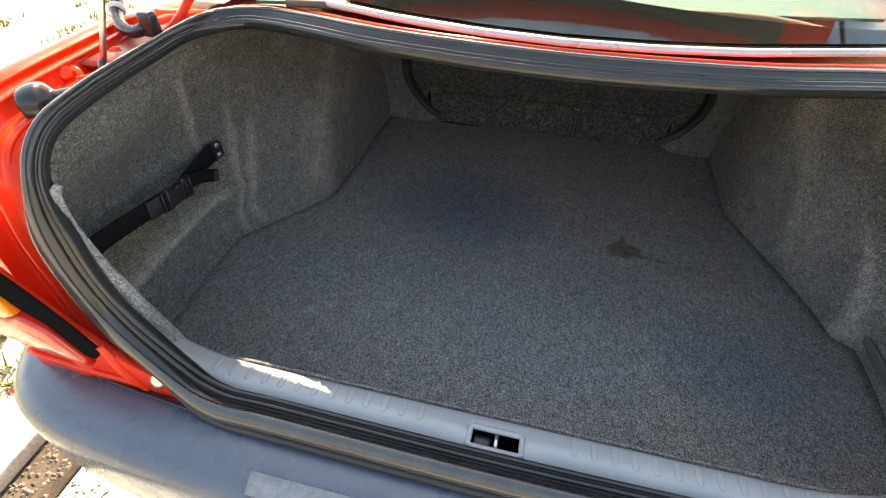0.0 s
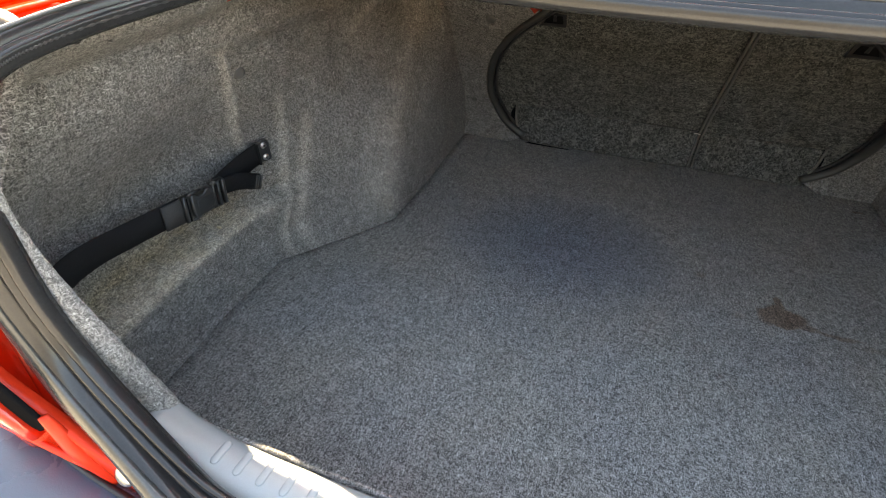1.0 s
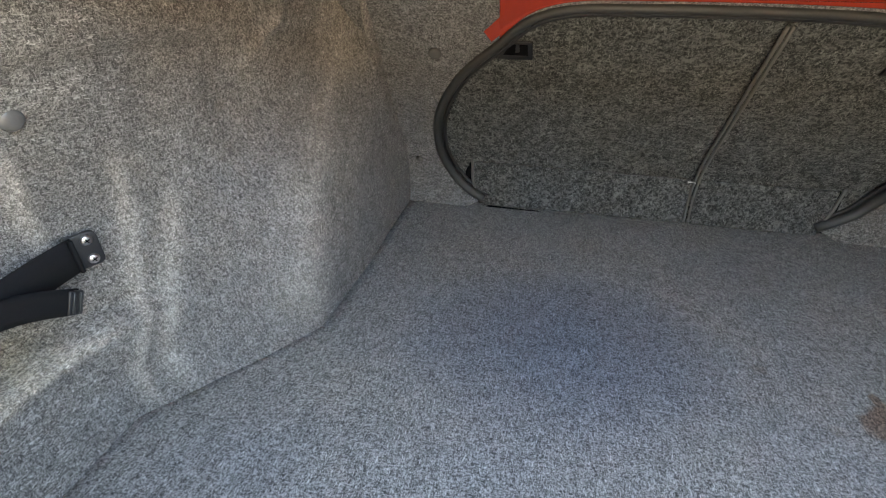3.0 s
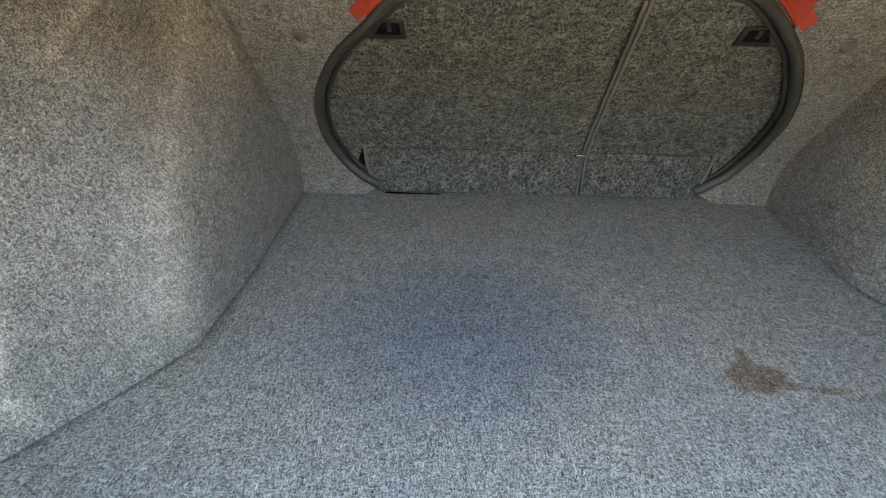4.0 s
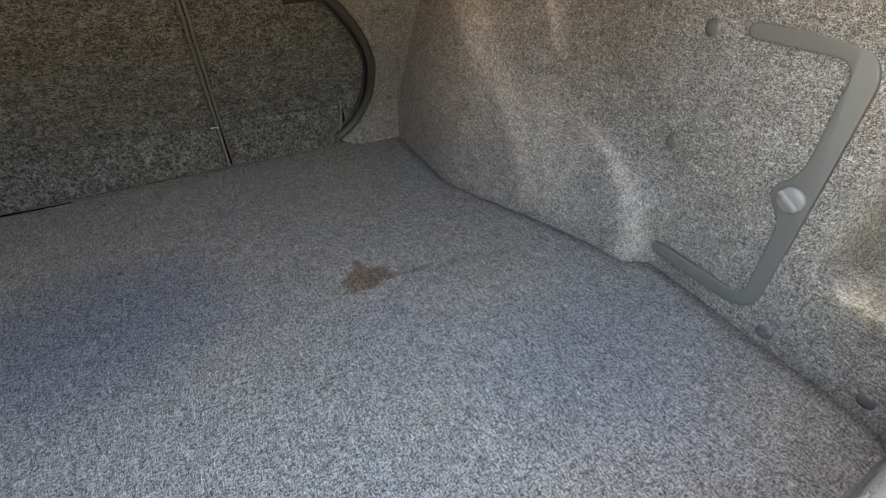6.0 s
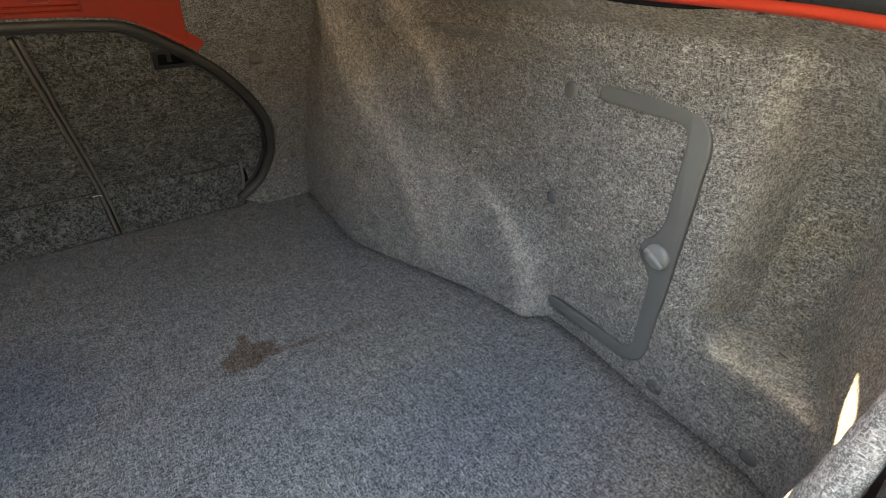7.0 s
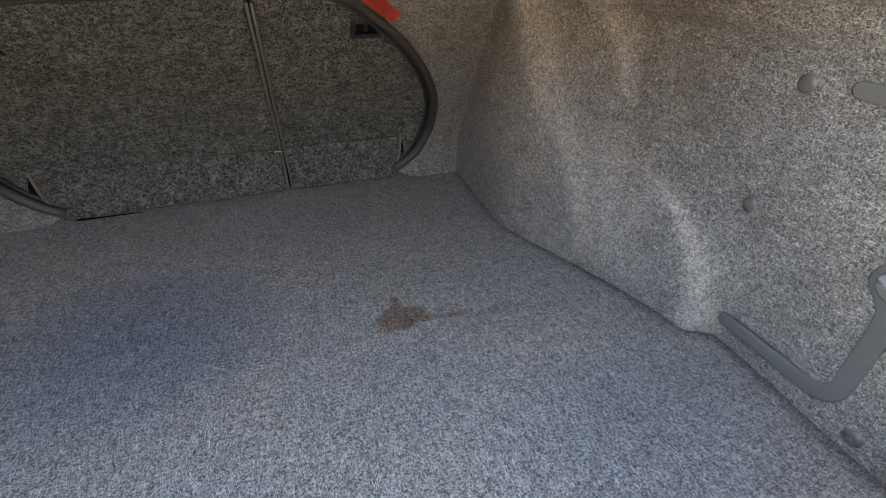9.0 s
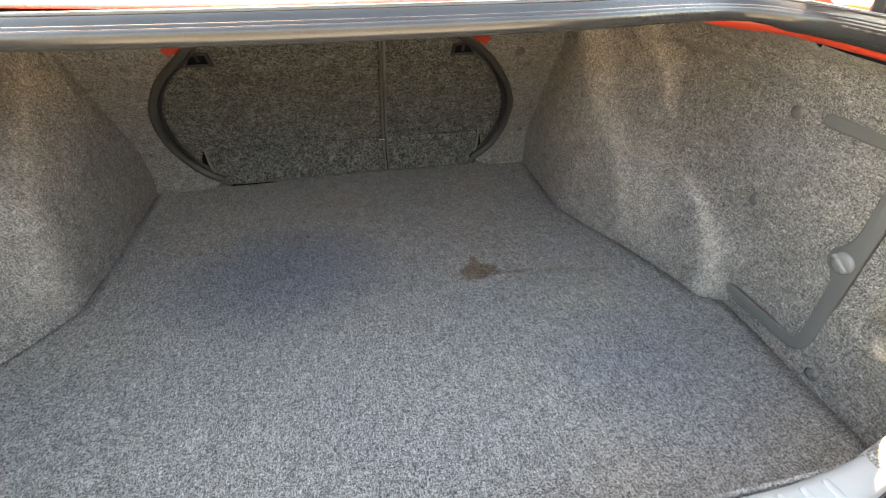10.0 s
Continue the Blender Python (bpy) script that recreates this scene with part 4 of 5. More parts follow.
body_line = [(-0.0200, -0.0130), (-0.0165, -0.0185), (-0.006, -0.0175), (0.002, -0.0185), (0.0170, -0.0165), (0.0205, -0.0150), (0.0205, 0.0150), (0.0150, 0.0170), (0.0060, 0.0172), (0.0035, 0.0130), (-0.0060, 0.0120), (-0.0115, 0.0165), (-0.0200, 0.0180)]
buckle = held("buckle", plate(body_line, 0.011, lambda a, b, d: on_buckle(a, b, d - 0.004), 0.0025), BUCKLE_PLASTIC, "black side-release buckle")


def on_strap(name, bm, mat=BUCKLE_PLASTIC, label=""):
    o = part(name, bm, mat, None, label)
    o.parent = buckle


on_strap("release_prong", tube([on_buckle(a, b, 0.003) for a, b in ((-0.0230, 0.0185), (-0.0120, 0.0200), (-0.0020, 0.0195), (0.0045, 0.0165))], lambda f: 0.0026 - 0.0008 * f, 8), label="curved release prong")
on_strap("release_prong", tube([on_buckle(a, -b, 0.003) for a, b in ((-0.0230, 0.0190), (-0.0150, 0.0200), (-0.0080, 0.0190))], lambda f: 0.0026 - 0.0008 * f, 8), label="curved release prong")
on_strap("raised_face", plate([(-0.0120, -0.0125), (0.0160, -0.0115), (0.0160, 0.0085), (-0.0120, 0.0075)], 0.0012, lambda a, b, d: on_buckle(a, b, 0.0066 + d), 0.0006))
on_strap("plug_end", plate([(-0.0330, -0.0195), (-0.0235, -0.0195), (-0.0235, 0.0195), (-0.0330, 0.0195)], 0.009, lambda a, b, d: on_buckle(a, b, d - 0.003), 0.002))
on_strap("plug_groove", plate([(-0.0292, -0.0175), (-0.0272, -0.0175), (-0.0272, 0.0175), (-0.0292, 0.0175)], 0.0008, lambda a, b, d: on_buckle(a, b, 0.0058 + d)), DARK, "dark groove")
for a, wide in ((0.0225, 0.0030), (0.0310, 0.0042), (0.0410, 0.0050)):
    on_strap("slider_bar", plate([(a - wide / 2, -0.0195), (a + wide / 2, -0.0195), (a + wide / 2, 0.0195), (a - wide / 2, 0.0195)], 0.0085 if a > 0.03 else 0.007, lambda p, q, d: on_buckle(p, q, d - 0.001), 0.0014))
for b in (-0.0185, 0.0185):
    on_strap("slider_rail", plate([(0.0195, b - 0.0020), (0.0435, b - 0.0020), (0.0435, b + 0.0020), (0.0195, b + 0.0020)], 0.006, lambda p, q, d: on_buckle(p, q, d - 0.002), 0.0010))
on_strap("rail_knob", dome(0.0042, 0.003, on_buckle(0.0260, 0.0190, 0.004), (1, 0, 0.3)))

# crumbs and lint
for x, y, z, s in ((-0.690, 0.158, 0.126, 0.005),):
    bm = bmesh.new()
    bmesh.ops.create_icosphere(bm, subdivisions=2, radius=s * 0.6)
    for v in bm.verts:
        v.co = Vector((v.co.x * 1.6, v.co.y * 0.8, v.co.z * 0.5)) * (1 + 0.4 * noise.noise(v.co * 400)) + Vector((x, y, z + s * 0.2))
    thing("crumb", bm, CRUMB, "small dry straw-coloured crumb on the felt", "crumb")
for y, z in ((0.02, 0.16), (0.005, 0.12), (-0.045, 0.06), (-0.02, 0.11)):
    p, nrm = on_wall(1, y, z, 0.001)
    q = nrm.orthogonal() * 0.006
    bm = tube(curve_pts([p, p + q * 0.5 + Vector((0, 0, 0.002)), p + q, p + q * 1.1 + Vector((0, 0.003, 0.002))], 8), 0.0005, 5)
    thing("lint_thread", bm, LINT, "tiny pale lint thread caught in the felt", "lint", "", "lint threads")

# black tab at the floor's loose corner, by the foot of the seat
thing("floor_tab", plate([(-0.432, 0.0), (-0.402, 0.0), (-0.406, 0.004), (-0.424, 0.005)], 0.004, lambda a, b, d: (a, 0.912 - d, b + 0.0015), 0.001), DARK, "black tab at the edge of the boot floor", "tab")

BODY_WIDTH[0] = 0.971
# ---- outside of the car ----
car = base("car_body", "glossy red car body round the boot opening", "car", (0, 0.3, -0.2))
DECK = [(0.022, -0.012), (0.034, -0.016), (0.056, -0.036), (0.062, -0.026), (0.066, -0.021), (0.080, -0.020), (0.084, -0.026), (0.092, -0.025), (0.097, -0.010), (0.101, -0.004), (0.112, -0.003),
        (0.115, -0.009), (0.120, -0.009), (0.124, 0.001), (0.150, 0.004), (0.160, 0.000)]


def resampled(line, n=16):
    pts = np.array(line, dtype=float)
    at = np.linspace(0, len(pts) - 1, n)
    return [(float(np.interp(f, range(len(pts)), pts[:, 0])), float(np.interp(f, range(len(pts)), pts[:, 1]))) for f in at]


DROP = resampled([(0.022, -0.012), (0.030, -0.022), (0.048, -0.024), (0.054, -0.014), (0.066, -0.010), (0.080, -0.010), (0.092, -0.016), (0.110, -0.014), (0.120, -0.004), (0.135, -0.008), (0.155, -0.012)])
FOOT = resampled([(0.022, -0.012), (0.028, -0.022), (0.030, -0.030), (0.032, -0.040), (0.034, -0.050), (0.036, -0.060), (0.037, -0.075), (0.038, -0.090), (0.040, -0.110), (0.040, -0.130)])
FRONT = resampled([(0.022, -0.012), (0.0255, 0.002), (0.028, 0.0085), (0.031, 0.0095), (0.034, 0.008), (0.037, 0.002), (0.041, -0.006), (0.043, -0.008), (0.045, -0.012), (0.047, -0.020)])
n = len(rim_frames)


def body_row(i):
    p, t, u, o = rim_frames[i]
    side = smoothstep(0.43, 0.56, abs(p.x))
    if p.y > 0.15 and (p.y > 0.18 or abs(p.x) < 0.5):                                   # front corner: from deck to the window edge
        k = smoothstep(0.27, 0.20, p.y) if abs(p.x) > 0.5 else 0.0
        a, b = FRONT, DECK
    elif p.z > 0.30:
        k = smoothstep(0.36, 0.49, p.z)
        a, b = DROP, DECK
    else:
        k = smoothstep(0.16, 0.24, p.z)
        a, b = FOOT, DROP
    out = []
    for (au, av), (bu, bv) in zip(a, b):
        uu, vv = au + (bu - au) * k, av + (bv - av) * k
        uu -= 0.022 * (1 - slim(p)) * max(0.0, 1 - (uu - 0.022) / (0.012 if k > 0.5 else 0.09))
        q = p + o * uu + u * vv
        out.append(q)
    return out


rows = [body_row(i) for i in range(n)]
shell = part("body_shell", grid(rows, True, False), RED, None, "red painted channel and panels round the opening")
hold(shell, car)
sol = shell.modifiers.new("thickness", "SOLIDIFY")
sol.thickness = 0.0015
for sx in (-1, 1):
    run = sorted([f for f in rim_frames if f[0].x * sx > 0.5 and f[0].y < 0.22 and f[0].z > 0.455], key=lambda f: f[0].y)
    for at_o, at_u, r in ((0.0645, -0.0225, 0.0024), (0.0995, -0.0050, 0.0026), (0.1235, 0.0000, 0.0026)):
        hold(part("gutter_ridge", tube([p + o * at_o + u * at_u for p, t, u, o in run], r, 8), RED, None, "folded ridge along the drain channel"), car)
for sx in (-1, 1):
    run = [i for i in range(n) if rim_frames[i][0].x * sx > 0.5 and rim_frames[i][0].y < 0.2 and rim_frames[i][0].z > 0.40]
    rows = []
    for i in run:
        q = body_row(i)[-1]
        k = smoothstep(0.30, 0.48, rim_frames[i][0].z)
        rows.append([q, q + Vector((sx * 0.028, 0.03 * (1 - k), -0.03 * k)), q + Vector((sx * 0.045, 0.09 * (1 - k), -0.10 * k)), q + Vector((sx * 0.05, 0.16 * (1 - k), -0.22 * k))])
    wing = part("quarter_panel", grid(rows), RED, None, "red painted quarter panel")
    hold(wing, car)
    wing.modifiers.new("thickness", "SOLIDIFY").thickness = 0.0015
hold(part("rear_panel", box((1.5, 0.012, 0.34), (0, -0.243, -0.075), 0.003), RED, None, "red rear panel behind the bumper"), car)
hold(part("floor_pan", box((1.56, 1.24, 0.02), (0, 0.385, -0.05), 0.005), DARK, None, "dark floor pan under the boot"), car)
for sx in (-1, 1):
    hold(part("side_panel", box((0.02, 1.12, 0.62), (sx * 0.815, 0.49, 0.10), 0.008), RED, None, "red outer side panel"), car)
hold(part("deck_panel", grid([[(x, y, z) for y, z in ((0.30, 0.500), (0.5, 0.51), (0.95, 0.52))] for x in (-0.80, -0.6, -0.585)]), RED, None, "red deck beside the rear window"), car)
hold(part("deck_panel", grid([[(x, y, z) for y, z in ((0.30, 0.500), (0.5, 0.51), (0.95, 0.52))] for x in (0.585, 0.6, 0.80)]), RED, None, "red deck beside the rear window"), car)
hold(part("seat_bulkhead", box((1.5, 0.02, 0.62), (0, 0.98, 0.2)), DARK, None), car)

for sx in (-1, 1):
    corner = [(0.700, 0.02), (0.705, 0.20), (0.740, 0.30), (0.740, 0.42), (0.66, 0.42), (0.615, 0.33), (0.574, 0.25), (0.517, 0.187), (0.452, 0.150), (0.39, 0.126), (0.35, 0.118), (0.35, 0.02)]
    hold(part("rear_corner", plate([(sx * a, b) for a, b in corner], 0.012, lambda a, b, d: (a, -0.197 - d, b), 0.003), RED, None, "red panel above the bumper"), car)

# tail lamps and the panel bolts
for sx in (-1, 1):
    lamp = base("tail_lamp", "red and orange tail lamp in a black gasket", "tail lamp", (sx * 0.66, -0.2, 0.25), "tail lamps")
    seal_shape = [(-0.70, 0.40), (-0.640, 0.372), (-0.611, 0.343), (-0.576, 0.286), (-0.546, 0.212), (-0.551, 0.192), (-0.575, 0.181), (-0.600, 0.241), (-0.626, 0.269), (-0.644, 0.297), (-0.70, 0.35)]
    red_shape = [(-0.631, 0.2595), (-0.602, 0.2385), (-0.5775, 0.1815), (-0.572, 0.168), (-0.62, 0.176), (-0.67, 0.192), (-0.735, 0.215), (-0.735, 0.268), (-0.655, 0.2475)]
    orange_shape = [(-0.70, 0.3485), (-0.6455, 0.2965), (-0.631, 0.2615), (-0.655, 0.2490), (-0.735, 0.270), (-0.735, 0.35)]
    for nm, shape, mat, deep, text in (("lamp_gasket", [tuple(q) for q in curve_pts(seal_shape, 66, True)], DARK, 0.004, "black lamp gasket"), ("red_lens", red_shape, RED_LENS, 0.012, "red lens"), ("orange_lens", orange_shape, ORANGE_LENS, 0.012, "orange lens")):
        hold(part(nm, plate([(-sx * a, b) for a, b in shape], deep, lambda a, b, d: (a, -0.2085 - d, b + 0.014), 0.0015 if nm == "lamp_gasket" else 0.0048), mat, None, text), lamp)
    thing("panel_bolt", dome(0.011, 0.005, (sx * 0.482, -0.2095, 0.163), (0, -0.9, 0.4)), STEEL, "bright bolt head on the red rear panel", "bolt", "", "panel bolts")

for sx in (-1, 1):
    crease = curve_pts([(sx * 0.543, -0.2085, 0.225), (sx * 0.537, -0.2095, 0.205), (sx * 0.530, -0.2105, 0.170), (sx * 0.514, -0.2085, 0.125)], 24)
    hold(part("pressed_crease", tube(crease, lambda f: 0.0045 + 0.003 * math.sin(math.pi * f), 10, False, 0.6), RED, None), car)
    hold(part("lower_crease", tube(curve_pts([(sx * 0.70, -0.2105, 0.165), (sx * 0.64, -0.2115, 0.158), (sx * 0.575, -0.2115, 0.150), (sx * 0.528, -0.2110, 0.146)], 16), 0.004, 8, False, 0.6), RED, None), car)

# bumper
bump_path = [(0.0, -0.275), (-0.30, -0.272), (-0.50, -0.262), (-0.62, -0.248), (-0.685, -0.226), (-0.724, -0.190), (-0.752, -0.13), (-0.79, 0.02), (-0.80, 0.10)]
bump_path = [(-x, y) for x, y in reversed(bump_path[1:])] + bump_path
bp = curve_pts(bump_path, 120)
BPROF = [(-0.056, 0.07), (-0.056, 0.116), (-0.050, 0.125), (-0.030, 0.1285), (0.015, 0.126), (0.034, 0.119), (0.045, 0.104), (0.049, 0.07), (0.050, 0.02), (0.048, -0.03), (0.0, -0.05)]


def bumper_rows(prof):
    rows = []
    for i in range(len(bp)):
        t = bp[min(i + 1, len(bp) - 1)] - bp[max(i - 1, 0)]
        t = t / np.linalg.norm(t)
        o = np.array((-t[1], t[0]))
        if o @ (bp[i] - np.array((0, 0.3))) < 0:
            o = -o
        rows.append([(bp[i][0] + o[0] * a, bp[i][1] + o[1] * a, b) for a, b in prof])
    return rows


bumper = thing("bumper", grid(bumper_rows(BPROF), False, True), BUMPER_PLASTIC, "blue-grey weathered plastic rear bumper", "bumper")
part("lower_skirt", grid(bumper_rows([(0.020, -0.02), (0.028, -0.03), (0.029, -0.10), (0.02, -0.22), (-0.02, -0.22), (-0.02, -0.02)]), False, True), RED, bumper, "red painted lower bumper skirt")
part("bumper_groove", grid(bumper_rows([(-0.050, 0.1240), (-0.046, 0.1290), (-0.042, 0.1292), (-0.044, 0.118)]), False, True), BLACK_RUBBER, bumper, "dark bead along the top of the bumper")

# black strip put in where the bumper gap lies in shade
part("gap_filler", tube([(x, -0.228, 0.114) for x in np.linspace(-0.40, 0.40, 20)], 0.0125, 8), BLACK_RUBBER, bumper, "black strip filling the shaded gap between bumper and body")

# patch of sunlight on the bumper, made as a thin pale plate
thing("sunlit_patch", plate([(-0.305, -0.277), (-0.10, -0.277), (-0.06, -0.305), (-0.30, -0.304)], 0.0012, lambda a, b, d: (a, b, 0.1268 + 0.06 * (b + 0.29) * (1 if b > -0.29 else 2) + d), 0.0004), SUN_PATCH, "pale plate standing in for a sunlit patch on the bumper", "patch")
# rear window, parcel shelf
def window_edge(f):
    x = -0.58 + 1.16 * f
    return x, 0.053 + float(np.interp(abs(x), [0, 0.125, 0.25, 0.40, 0.50, 0.58], [0.180, 0.188, 0.210, 0.252, 0.283, 0.312]))


window = base("rear_window", "tinted rear window with black border and grey trim", "window", (0, 0.26, 0.52))
rows = []
for f in np.linspace(0, 1, 41):
    x, y = window_edge(f)
    rows.append([(x * (1 - 0.12 * k), y + 0.75 * k, 0.527 + 0.40 * k + 0.02 * math.sin(math.pi * k)) for k in np.linspace(0, 1, 10)])
pane = hold(part("pane", grid(rows[::-1]), GLASS, None, "tinted glass", False), window)
sol = pane.modifiers.new("thickness", "SOLIDIFY")
sol.thickness = 0.004
pane.visible_shadow = False
# border, drawn broader to the left to paint the shaded interior
rows = []
for f in np.linspace(0, 1, 41):
    x, y = window_edge(f)
    rows.append([(x, y + d, 0.521 + 0.53 * d) for d in np.linspace(-0.004, 0.075 - 0.05 * smoothstep(-0.1, 0.5, x), 5)])
border = hold(part("border", grid(rows), DARK, None, "black border under the glass, widened for the shaded interior"), window)
trim_path = [(window_edge(f)[0], window_edge(f)[1] - 0.012, 0.520) for f in np.linspace(0, 1, 41)]
hold(part("edge_trim", tube(trim_path, 0.0058, 10, False, 0.8), TRIM_GREY, None, "pale grey edge trim"), window)
# shelf in black, with the cabin's shade put into its colour
shelf_rows = [[(x, y, 0.505 + 0.01 * smoothstep(0.4, 0.9, y)) for y in (0.26 + 0.3 * (abs(x) / 0.6) ** 2 * 0.6, 0.45, 0.7, 0.95)] for x in np.linspace(-0.58, 0.58, 25)]
shelf = thing("parcel_shelf", grid(shelf_rows), BLACK_RUBBER, "parcel shelf behind the rear window, blackened for the shaded interior", "shelf")
sol = shelf.modifiers.new("thickness", "SOLIDIFY")
sol.thickness = 0.006
part("shelf_cover", plate([(-0.5, 0.267), (0.5, 0.457), (0.5, 0.93), (-0.5, 0.93)], 0.005, lambda a, b, d: (a, b, 0.516 + 0.004 * smoothstep(0.4, 0.9, b) + d), 0.001), SHELF, shelf, "pale teal speckled fabric")
# brown tube added for the lid edge mirrored in the glass
part("lid_reflection", tube(curve_pts([(-0.45, 0.275, 0.519), (-0.10, 0.342, 0.519), (0.20, 0.399, 0.520), (0.32, 0.402, 0.520), (0.40, 0.365, 0.518)], 30), 0.007, 10, False, 0.6), BROWN, shelf, "brown tube standing in for the lid edge's reflection")

# lid, raised above the opening; unseen, its outline set for the shade below
lid = base("boot_lid", "red boot lid standing open above the boot", "boot lid", (0, 0.37, 0.6))
lid_prof = [(0.436, 0.735), (0.480, 0.807), (0.512, 0.86), (0.572, 0.955), (0.602, 1.003), (0.622, 1.038), (0.628, 1.066), (0.610, 1.086), (0.570, 1.097), (0.480, 1.106), (0.380, 1.104), (0.350, 1.094)]
rows = [[(x, y + 0.03 * (x / 0.6) ** 2, z) for y, z in lid_prof] for x in np.linspace(-0.80, 0.80, 25)]
panel = hold(part("lid_panel", grid(rows), RED, None, "red painted lid"), lid)
sol = panel.modifiers.new("thickness", "SOLIDIFY")
sol.thickness = 0.03
inside = [(0.398, 0.752), (0.425, 0.795), (0.470, 0.87), (0.530, 0.960), (0.560, 1.012), (0.566, 1.036), (0.550, 1.050), (0.48, 1.058), (0.385, 1.058)]
rows = [[(x, y + 0.03 * (x / 0.6) ** 2, z) for y, z in inside] for x in np.linspace(-0.66, 0.66, 15)]
lining = hold(part("lid_lining", grid(rows), BLACK_RUBBER, None, "black lining inside the lid"), lid)
lining.modifiers.new("thickness", "SOLIDIFY").thickness = 0.004
for sx in (-1, 1):
    hold(part("hinge_arm", tube(curve_pts([(sx * 0.632, 0.17, 0.475), (sx * 0.630, 0.25, 0.50), (sx * 0.60, 0.35, 0.60), (sx * 0.57, 0.485, 0.80)], 20), 0.012, 8, False, 0.6), RED, None, "red hinge arm"), lid)
for sx in (-1, 1):
    strut = base("gas_strut", "steel gas strut with black end cap", "gas strut", (sx * 0.612, 0.03, 0.47), "gas struts")
    hold(part("rod", tube([(sx * 0.605, 0.038, 0.485), (sx * 0.606, 0.12, 0.62), (sx * 0.585, 0.47, 0.82)], 0.0040, 12), STEEL, None, "bright steel rod"), strut)
    hold(part("end_cap", tube([(sx * 0.605, 0.026, 0.462), (sx * 0.605, 0.044, 0.497)], 0.0058, 14), BLACK_PLASTIC, None, "black end cap"), strut)
    stop = base("lid_stop", "black rubber lid stop on the red channel", "rubber stop", (sx * 0.655, -0.03, 0.465), "lid stops")
    hold(part("stop_cup", tube(curve_pts([(sx * 0.643, -0.046, 0.472), (sx * 0.639, -0.044, 0.473), (sx * 0.629, -0.038, 0.475), (sx * 0.614, -0.030, 0.477)], 24),
                               lambda f: 0.019 + 0.0065 * math.sin(math.pi * min(1.0, 0.25 + f * 0.7)) - 0.008 * smoothstep(0.55, 1.0, f), 24), GLOSS_RUBBER, None, "black rubber cup"), stop)
    hold(part("stop_arm", tube(curve_pts([(sx * 0.620, -0.033, 0.476), (sx * 0.600, -0.022, 0.480), (sx * 0.582, -0.013, 0.482)], 12), lambda f: 0.0125 - 0.002 * f, 18, False, 0.8), GLOSS_RUBBER, None, "black rubber arm"), stop)
    for bx, by, r in ((0.664, 0.034, 0.0105), (0.652, 0.112, 0.0100)):
        way = Vector((-sx * 0.35, -0.50, 0.79)).normalized()
        flat_a = way.orthogonal().normalized()
        flat_b = way.cross(flat_a)
        seat = Vector((sx * bx, by, 0.474))
        bolt = thing("hinge_bolt", dome(r * 1.7, 0.004, seat, way), RED, "red painted flange bolt in the drain channel", "bolt", "", "hinge bolts")
        part("bolt_head", plate([(r * math.cos(k * math.pi / 3), r * math.sin(k * math.pi / 3)) for k in range(6)], 0.008, lambda a, b, d: seat + way * (0.003 + d) + flat_a * a + flat_b * b, 0.0018), RED, bolt, smooth=False)
    thing("channel_stud", tube([(sx * 0.628, 0.022, 0.462), (sx * 0.628, 0.022, 0.484)], 0.0055, 12), RED, "small red painted stud in the drain channel", "stud", "", "channel studs")
    hose = base("wiring_hose", "black ribbed wiring hose beside the hinge", "hose", (sx * 0.64, 0.14, 0.47), "wiring hoses")
    hold(part("hose", tube(curve_pts([(sx * 0.710, 0.235, 0.60), (sx * 0.710, 0.212, 0.535), (sx * 0.695, 0.182, 0.512), (sx * 0.670, 0.157, 0.500), (sx * 0.640, 0.148, 0.498), (sx * 0.620, 0.150, 0.506)], 40),
                      lambda f: 0.0090 + 0.0003 * math.sin(f * 160), 12), GLOSS_RUBBER, None, "black ribbed hose"), hose)
    hold(part("hose_boot", box((0.024, 0.020, 0.034), (sx * 0.613, 0.153, 0.510), 0.006, 3), GLOSS_RUBBER, None, "black rubber boot"), hose)
    hold(part("hose_clip", tube([(sx * 0.6985, 0.190, 0.5165), (sx * 0.6955, 0.184, 0.5125)], 0.0118, 14), LINT, None, "white hose clip"), hose)

# ---- ground ----
GZ = -0.52
# wall out of view, added to block light from near the horizon
yard = thing("wall_unseen", box((30.0, 0.25, 2.9), (0, -6.0, GZ + 1.45), 0.02), UNSEEN_WALL, "unseen dark wall added behind the car to cut low light", "wall", "structure")
rows = [[(x, y, GZ) for y in (-60, -8, -2, 0, 2, 8, 60)] for x in (-60, -8, -2.5, -1.3, 8, 60)]
ground = thing("ground", grid(rows), SAND, "pale dry sandy ground in full sun", "ground", "structure", smooth=False)
pavement = thing("pavement", box((7.0, 14.0, 0.04), (2.46, 0.0, GZ), 0.006), CONCRETE, "pale concrete pavement under the car", "pavement", "structure")
kerb = thing("kerb", box((0.12, 14.0, 0.10), (-1.24, 0.0, GZ + 0.02), 0.012), CONCRETE, "pale concrete kerb strip", "kerb", "structure")
bm = box((0.14, 14.0, 0.02), (-1.11, 0.0, GZ + 0.018))
bmesh.ops.subdivide_edges(bm, edges=[e for e in bm.edges if abs(e.verts[0].co.y - e.verts[1].co.y) > 1], cuts=200)
for v in bm.verts:
    v.co += Vector((0.02 * noise.noise(v.co * 6), 0, 0.006 * noise.noise(v.co * 15)))
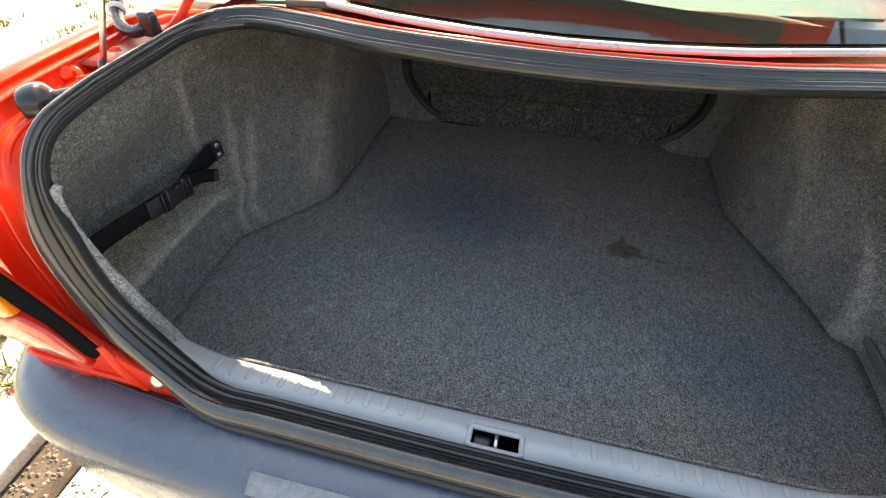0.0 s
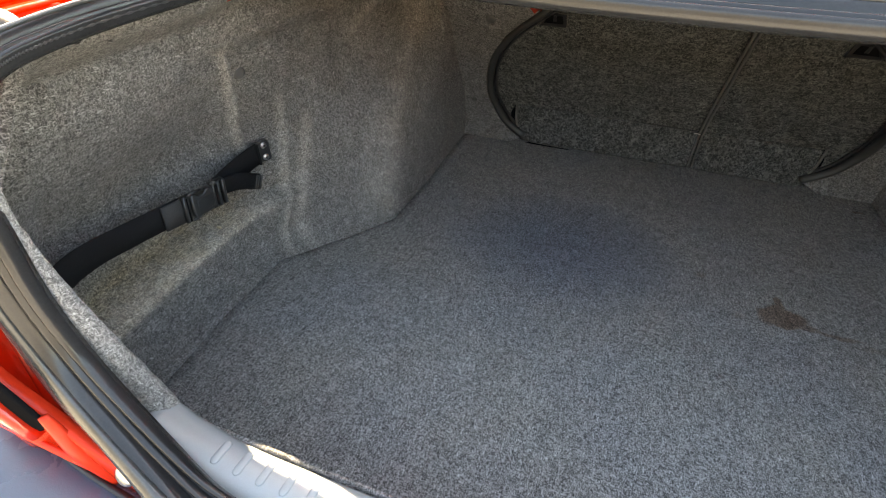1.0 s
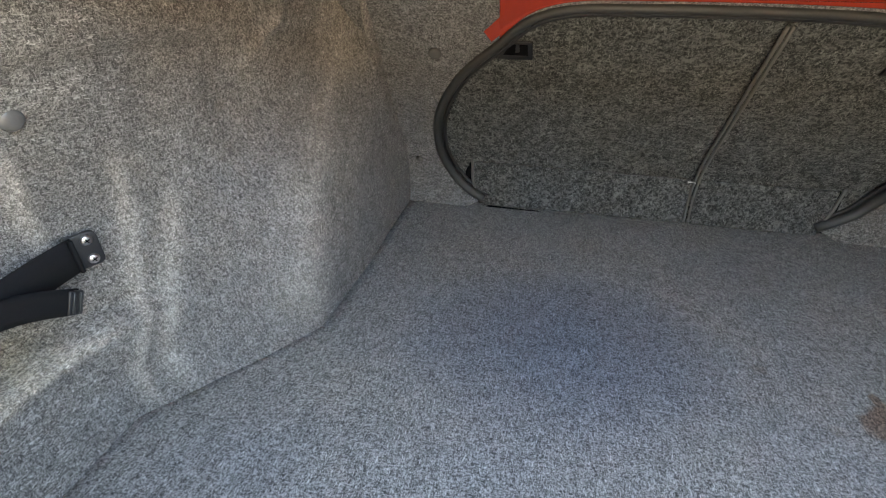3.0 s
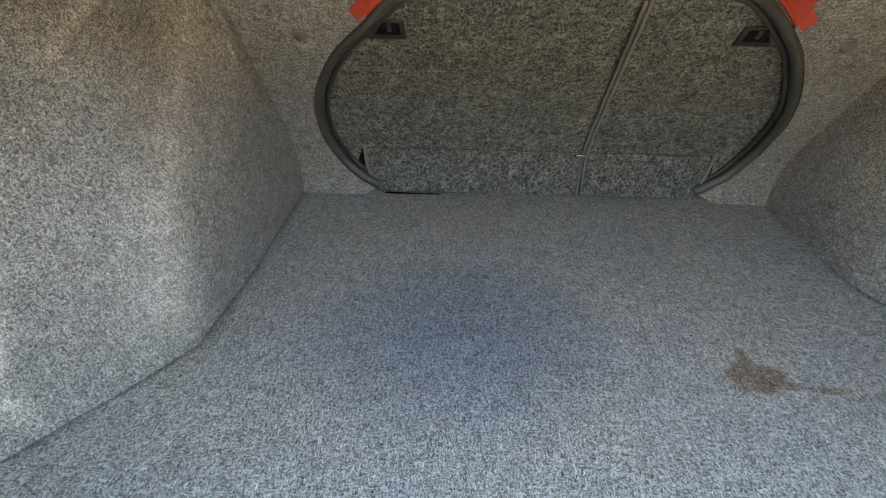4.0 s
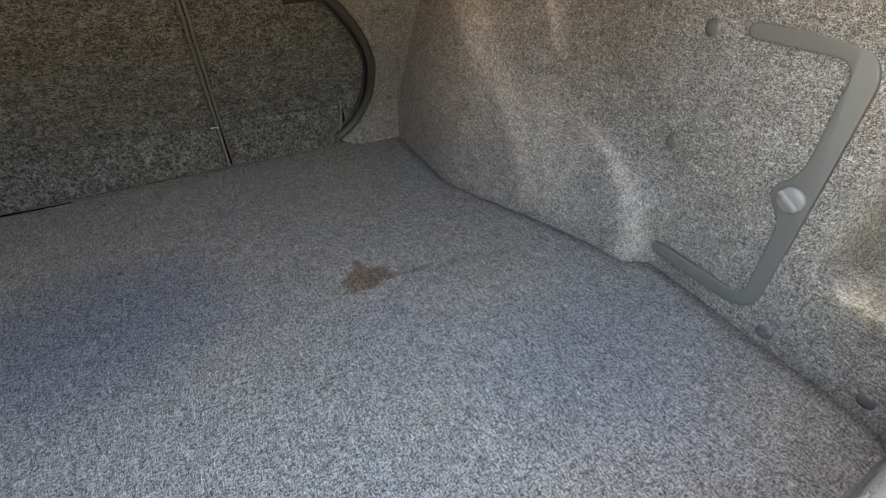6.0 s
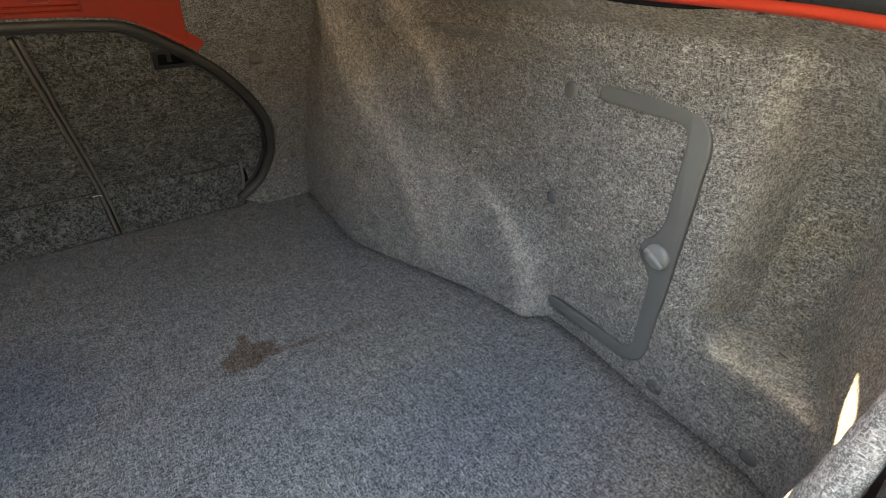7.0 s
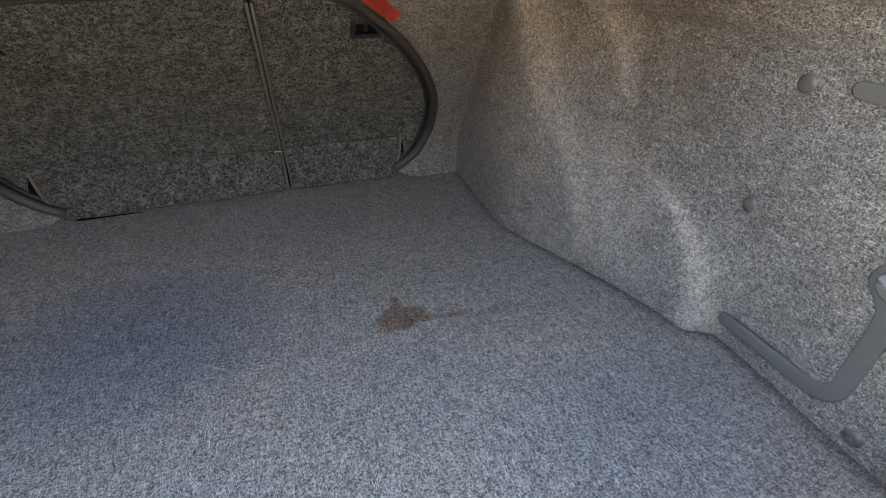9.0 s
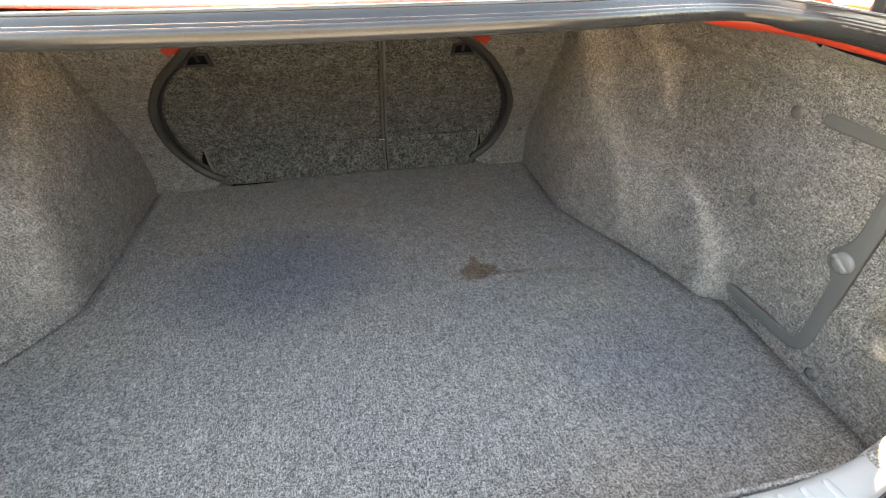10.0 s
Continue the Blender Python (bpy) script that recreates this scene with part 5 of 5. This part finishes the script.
thing("soil_strip", bm, SOIL, "dark soil gathered in the joint beside the kerb", "soil", "structure")
rng = random.Random(4)
verts, faces = [], []
for k in range(9000):
    x, y = rng.uniform(-4.2, -1.32) if k % 3 else rng.uniform(-2.2, -1.32), rng.uniform(-1.2, 4.5)
    if noise.noise(Vector((x * 2.2, y * 2.2, 0))) + 0.5 * noise.noise(Vector((x * 9, y * 9, 4))) < 0.16:
        continue
    for b in range(4):
        a, h = rng.uniform(0, 6.28), rng.uniform(0.02, 0.06)
        dx, dy = 0.018 * math.cos(a), 0.018 * math.sin(a)
        ox, oy = x + rng.uniform(-0.02, 0.02), y + rng.uniform(-0.02, 0.02)
        i = len(verts)
        verts += [(ox - dy * 0.25, oy + dx * 0.25, GZ), (ox + dy * 0.25, oy - dx * 0.25, GZ), (ox + dx * 2, oy + dy * 2, GZ + h)]
        faces.append((i, i + 1, i + 2))
me = bpy.data.meshes.new("grass")
me.from_pydata(verts, [], faces)
me.materials.append(GRASS)
tagged(new("grass", me), "sparse dry grass tufts on pale ground", "grass", "", "stuff")

# loose grit on the pavement beside the car
verts, faces = [], []
for k in range(6900):
    joint = k % 4 == 0
    x, y = (rng.uniform(-1.185, -1.03), rng.uniform(-0.8, 1.6)) if joint else (rng.uniform(-1.04, -0.45), rng.uniform(-0.9, 1.2))
    r, z = (rng.uniform(0.003, 0.010), GZ + 0.027) if joint else (rng.uniform(0.0016, 0.0052), GZ + 0.0205)
    a = rng.uniform(0, 6.28)
    i = len(verts)
    ring = [(x + r * rng.uniform(0.7, 1.3) * math.cos(a + q * 1.257), y + r * rng.uniform(0.7, 1.3) * math.sin(a + q * 1.257), z) for q in range(5)]
    verts += ring + [(x, y, z + r * rng.uniform(0.5, 0.9))]
    faces += [(i + q, i + (q + 1) % 5, i + 5) for q in range(5)]
me = bpy.data.meshes.new("grit")
me.from_pydata(verts, [], faces)
me.materials.append(GRIT)
tagged(new("grit", me), "loose dark grit on the pale concrete", "grit", "", "stuff")
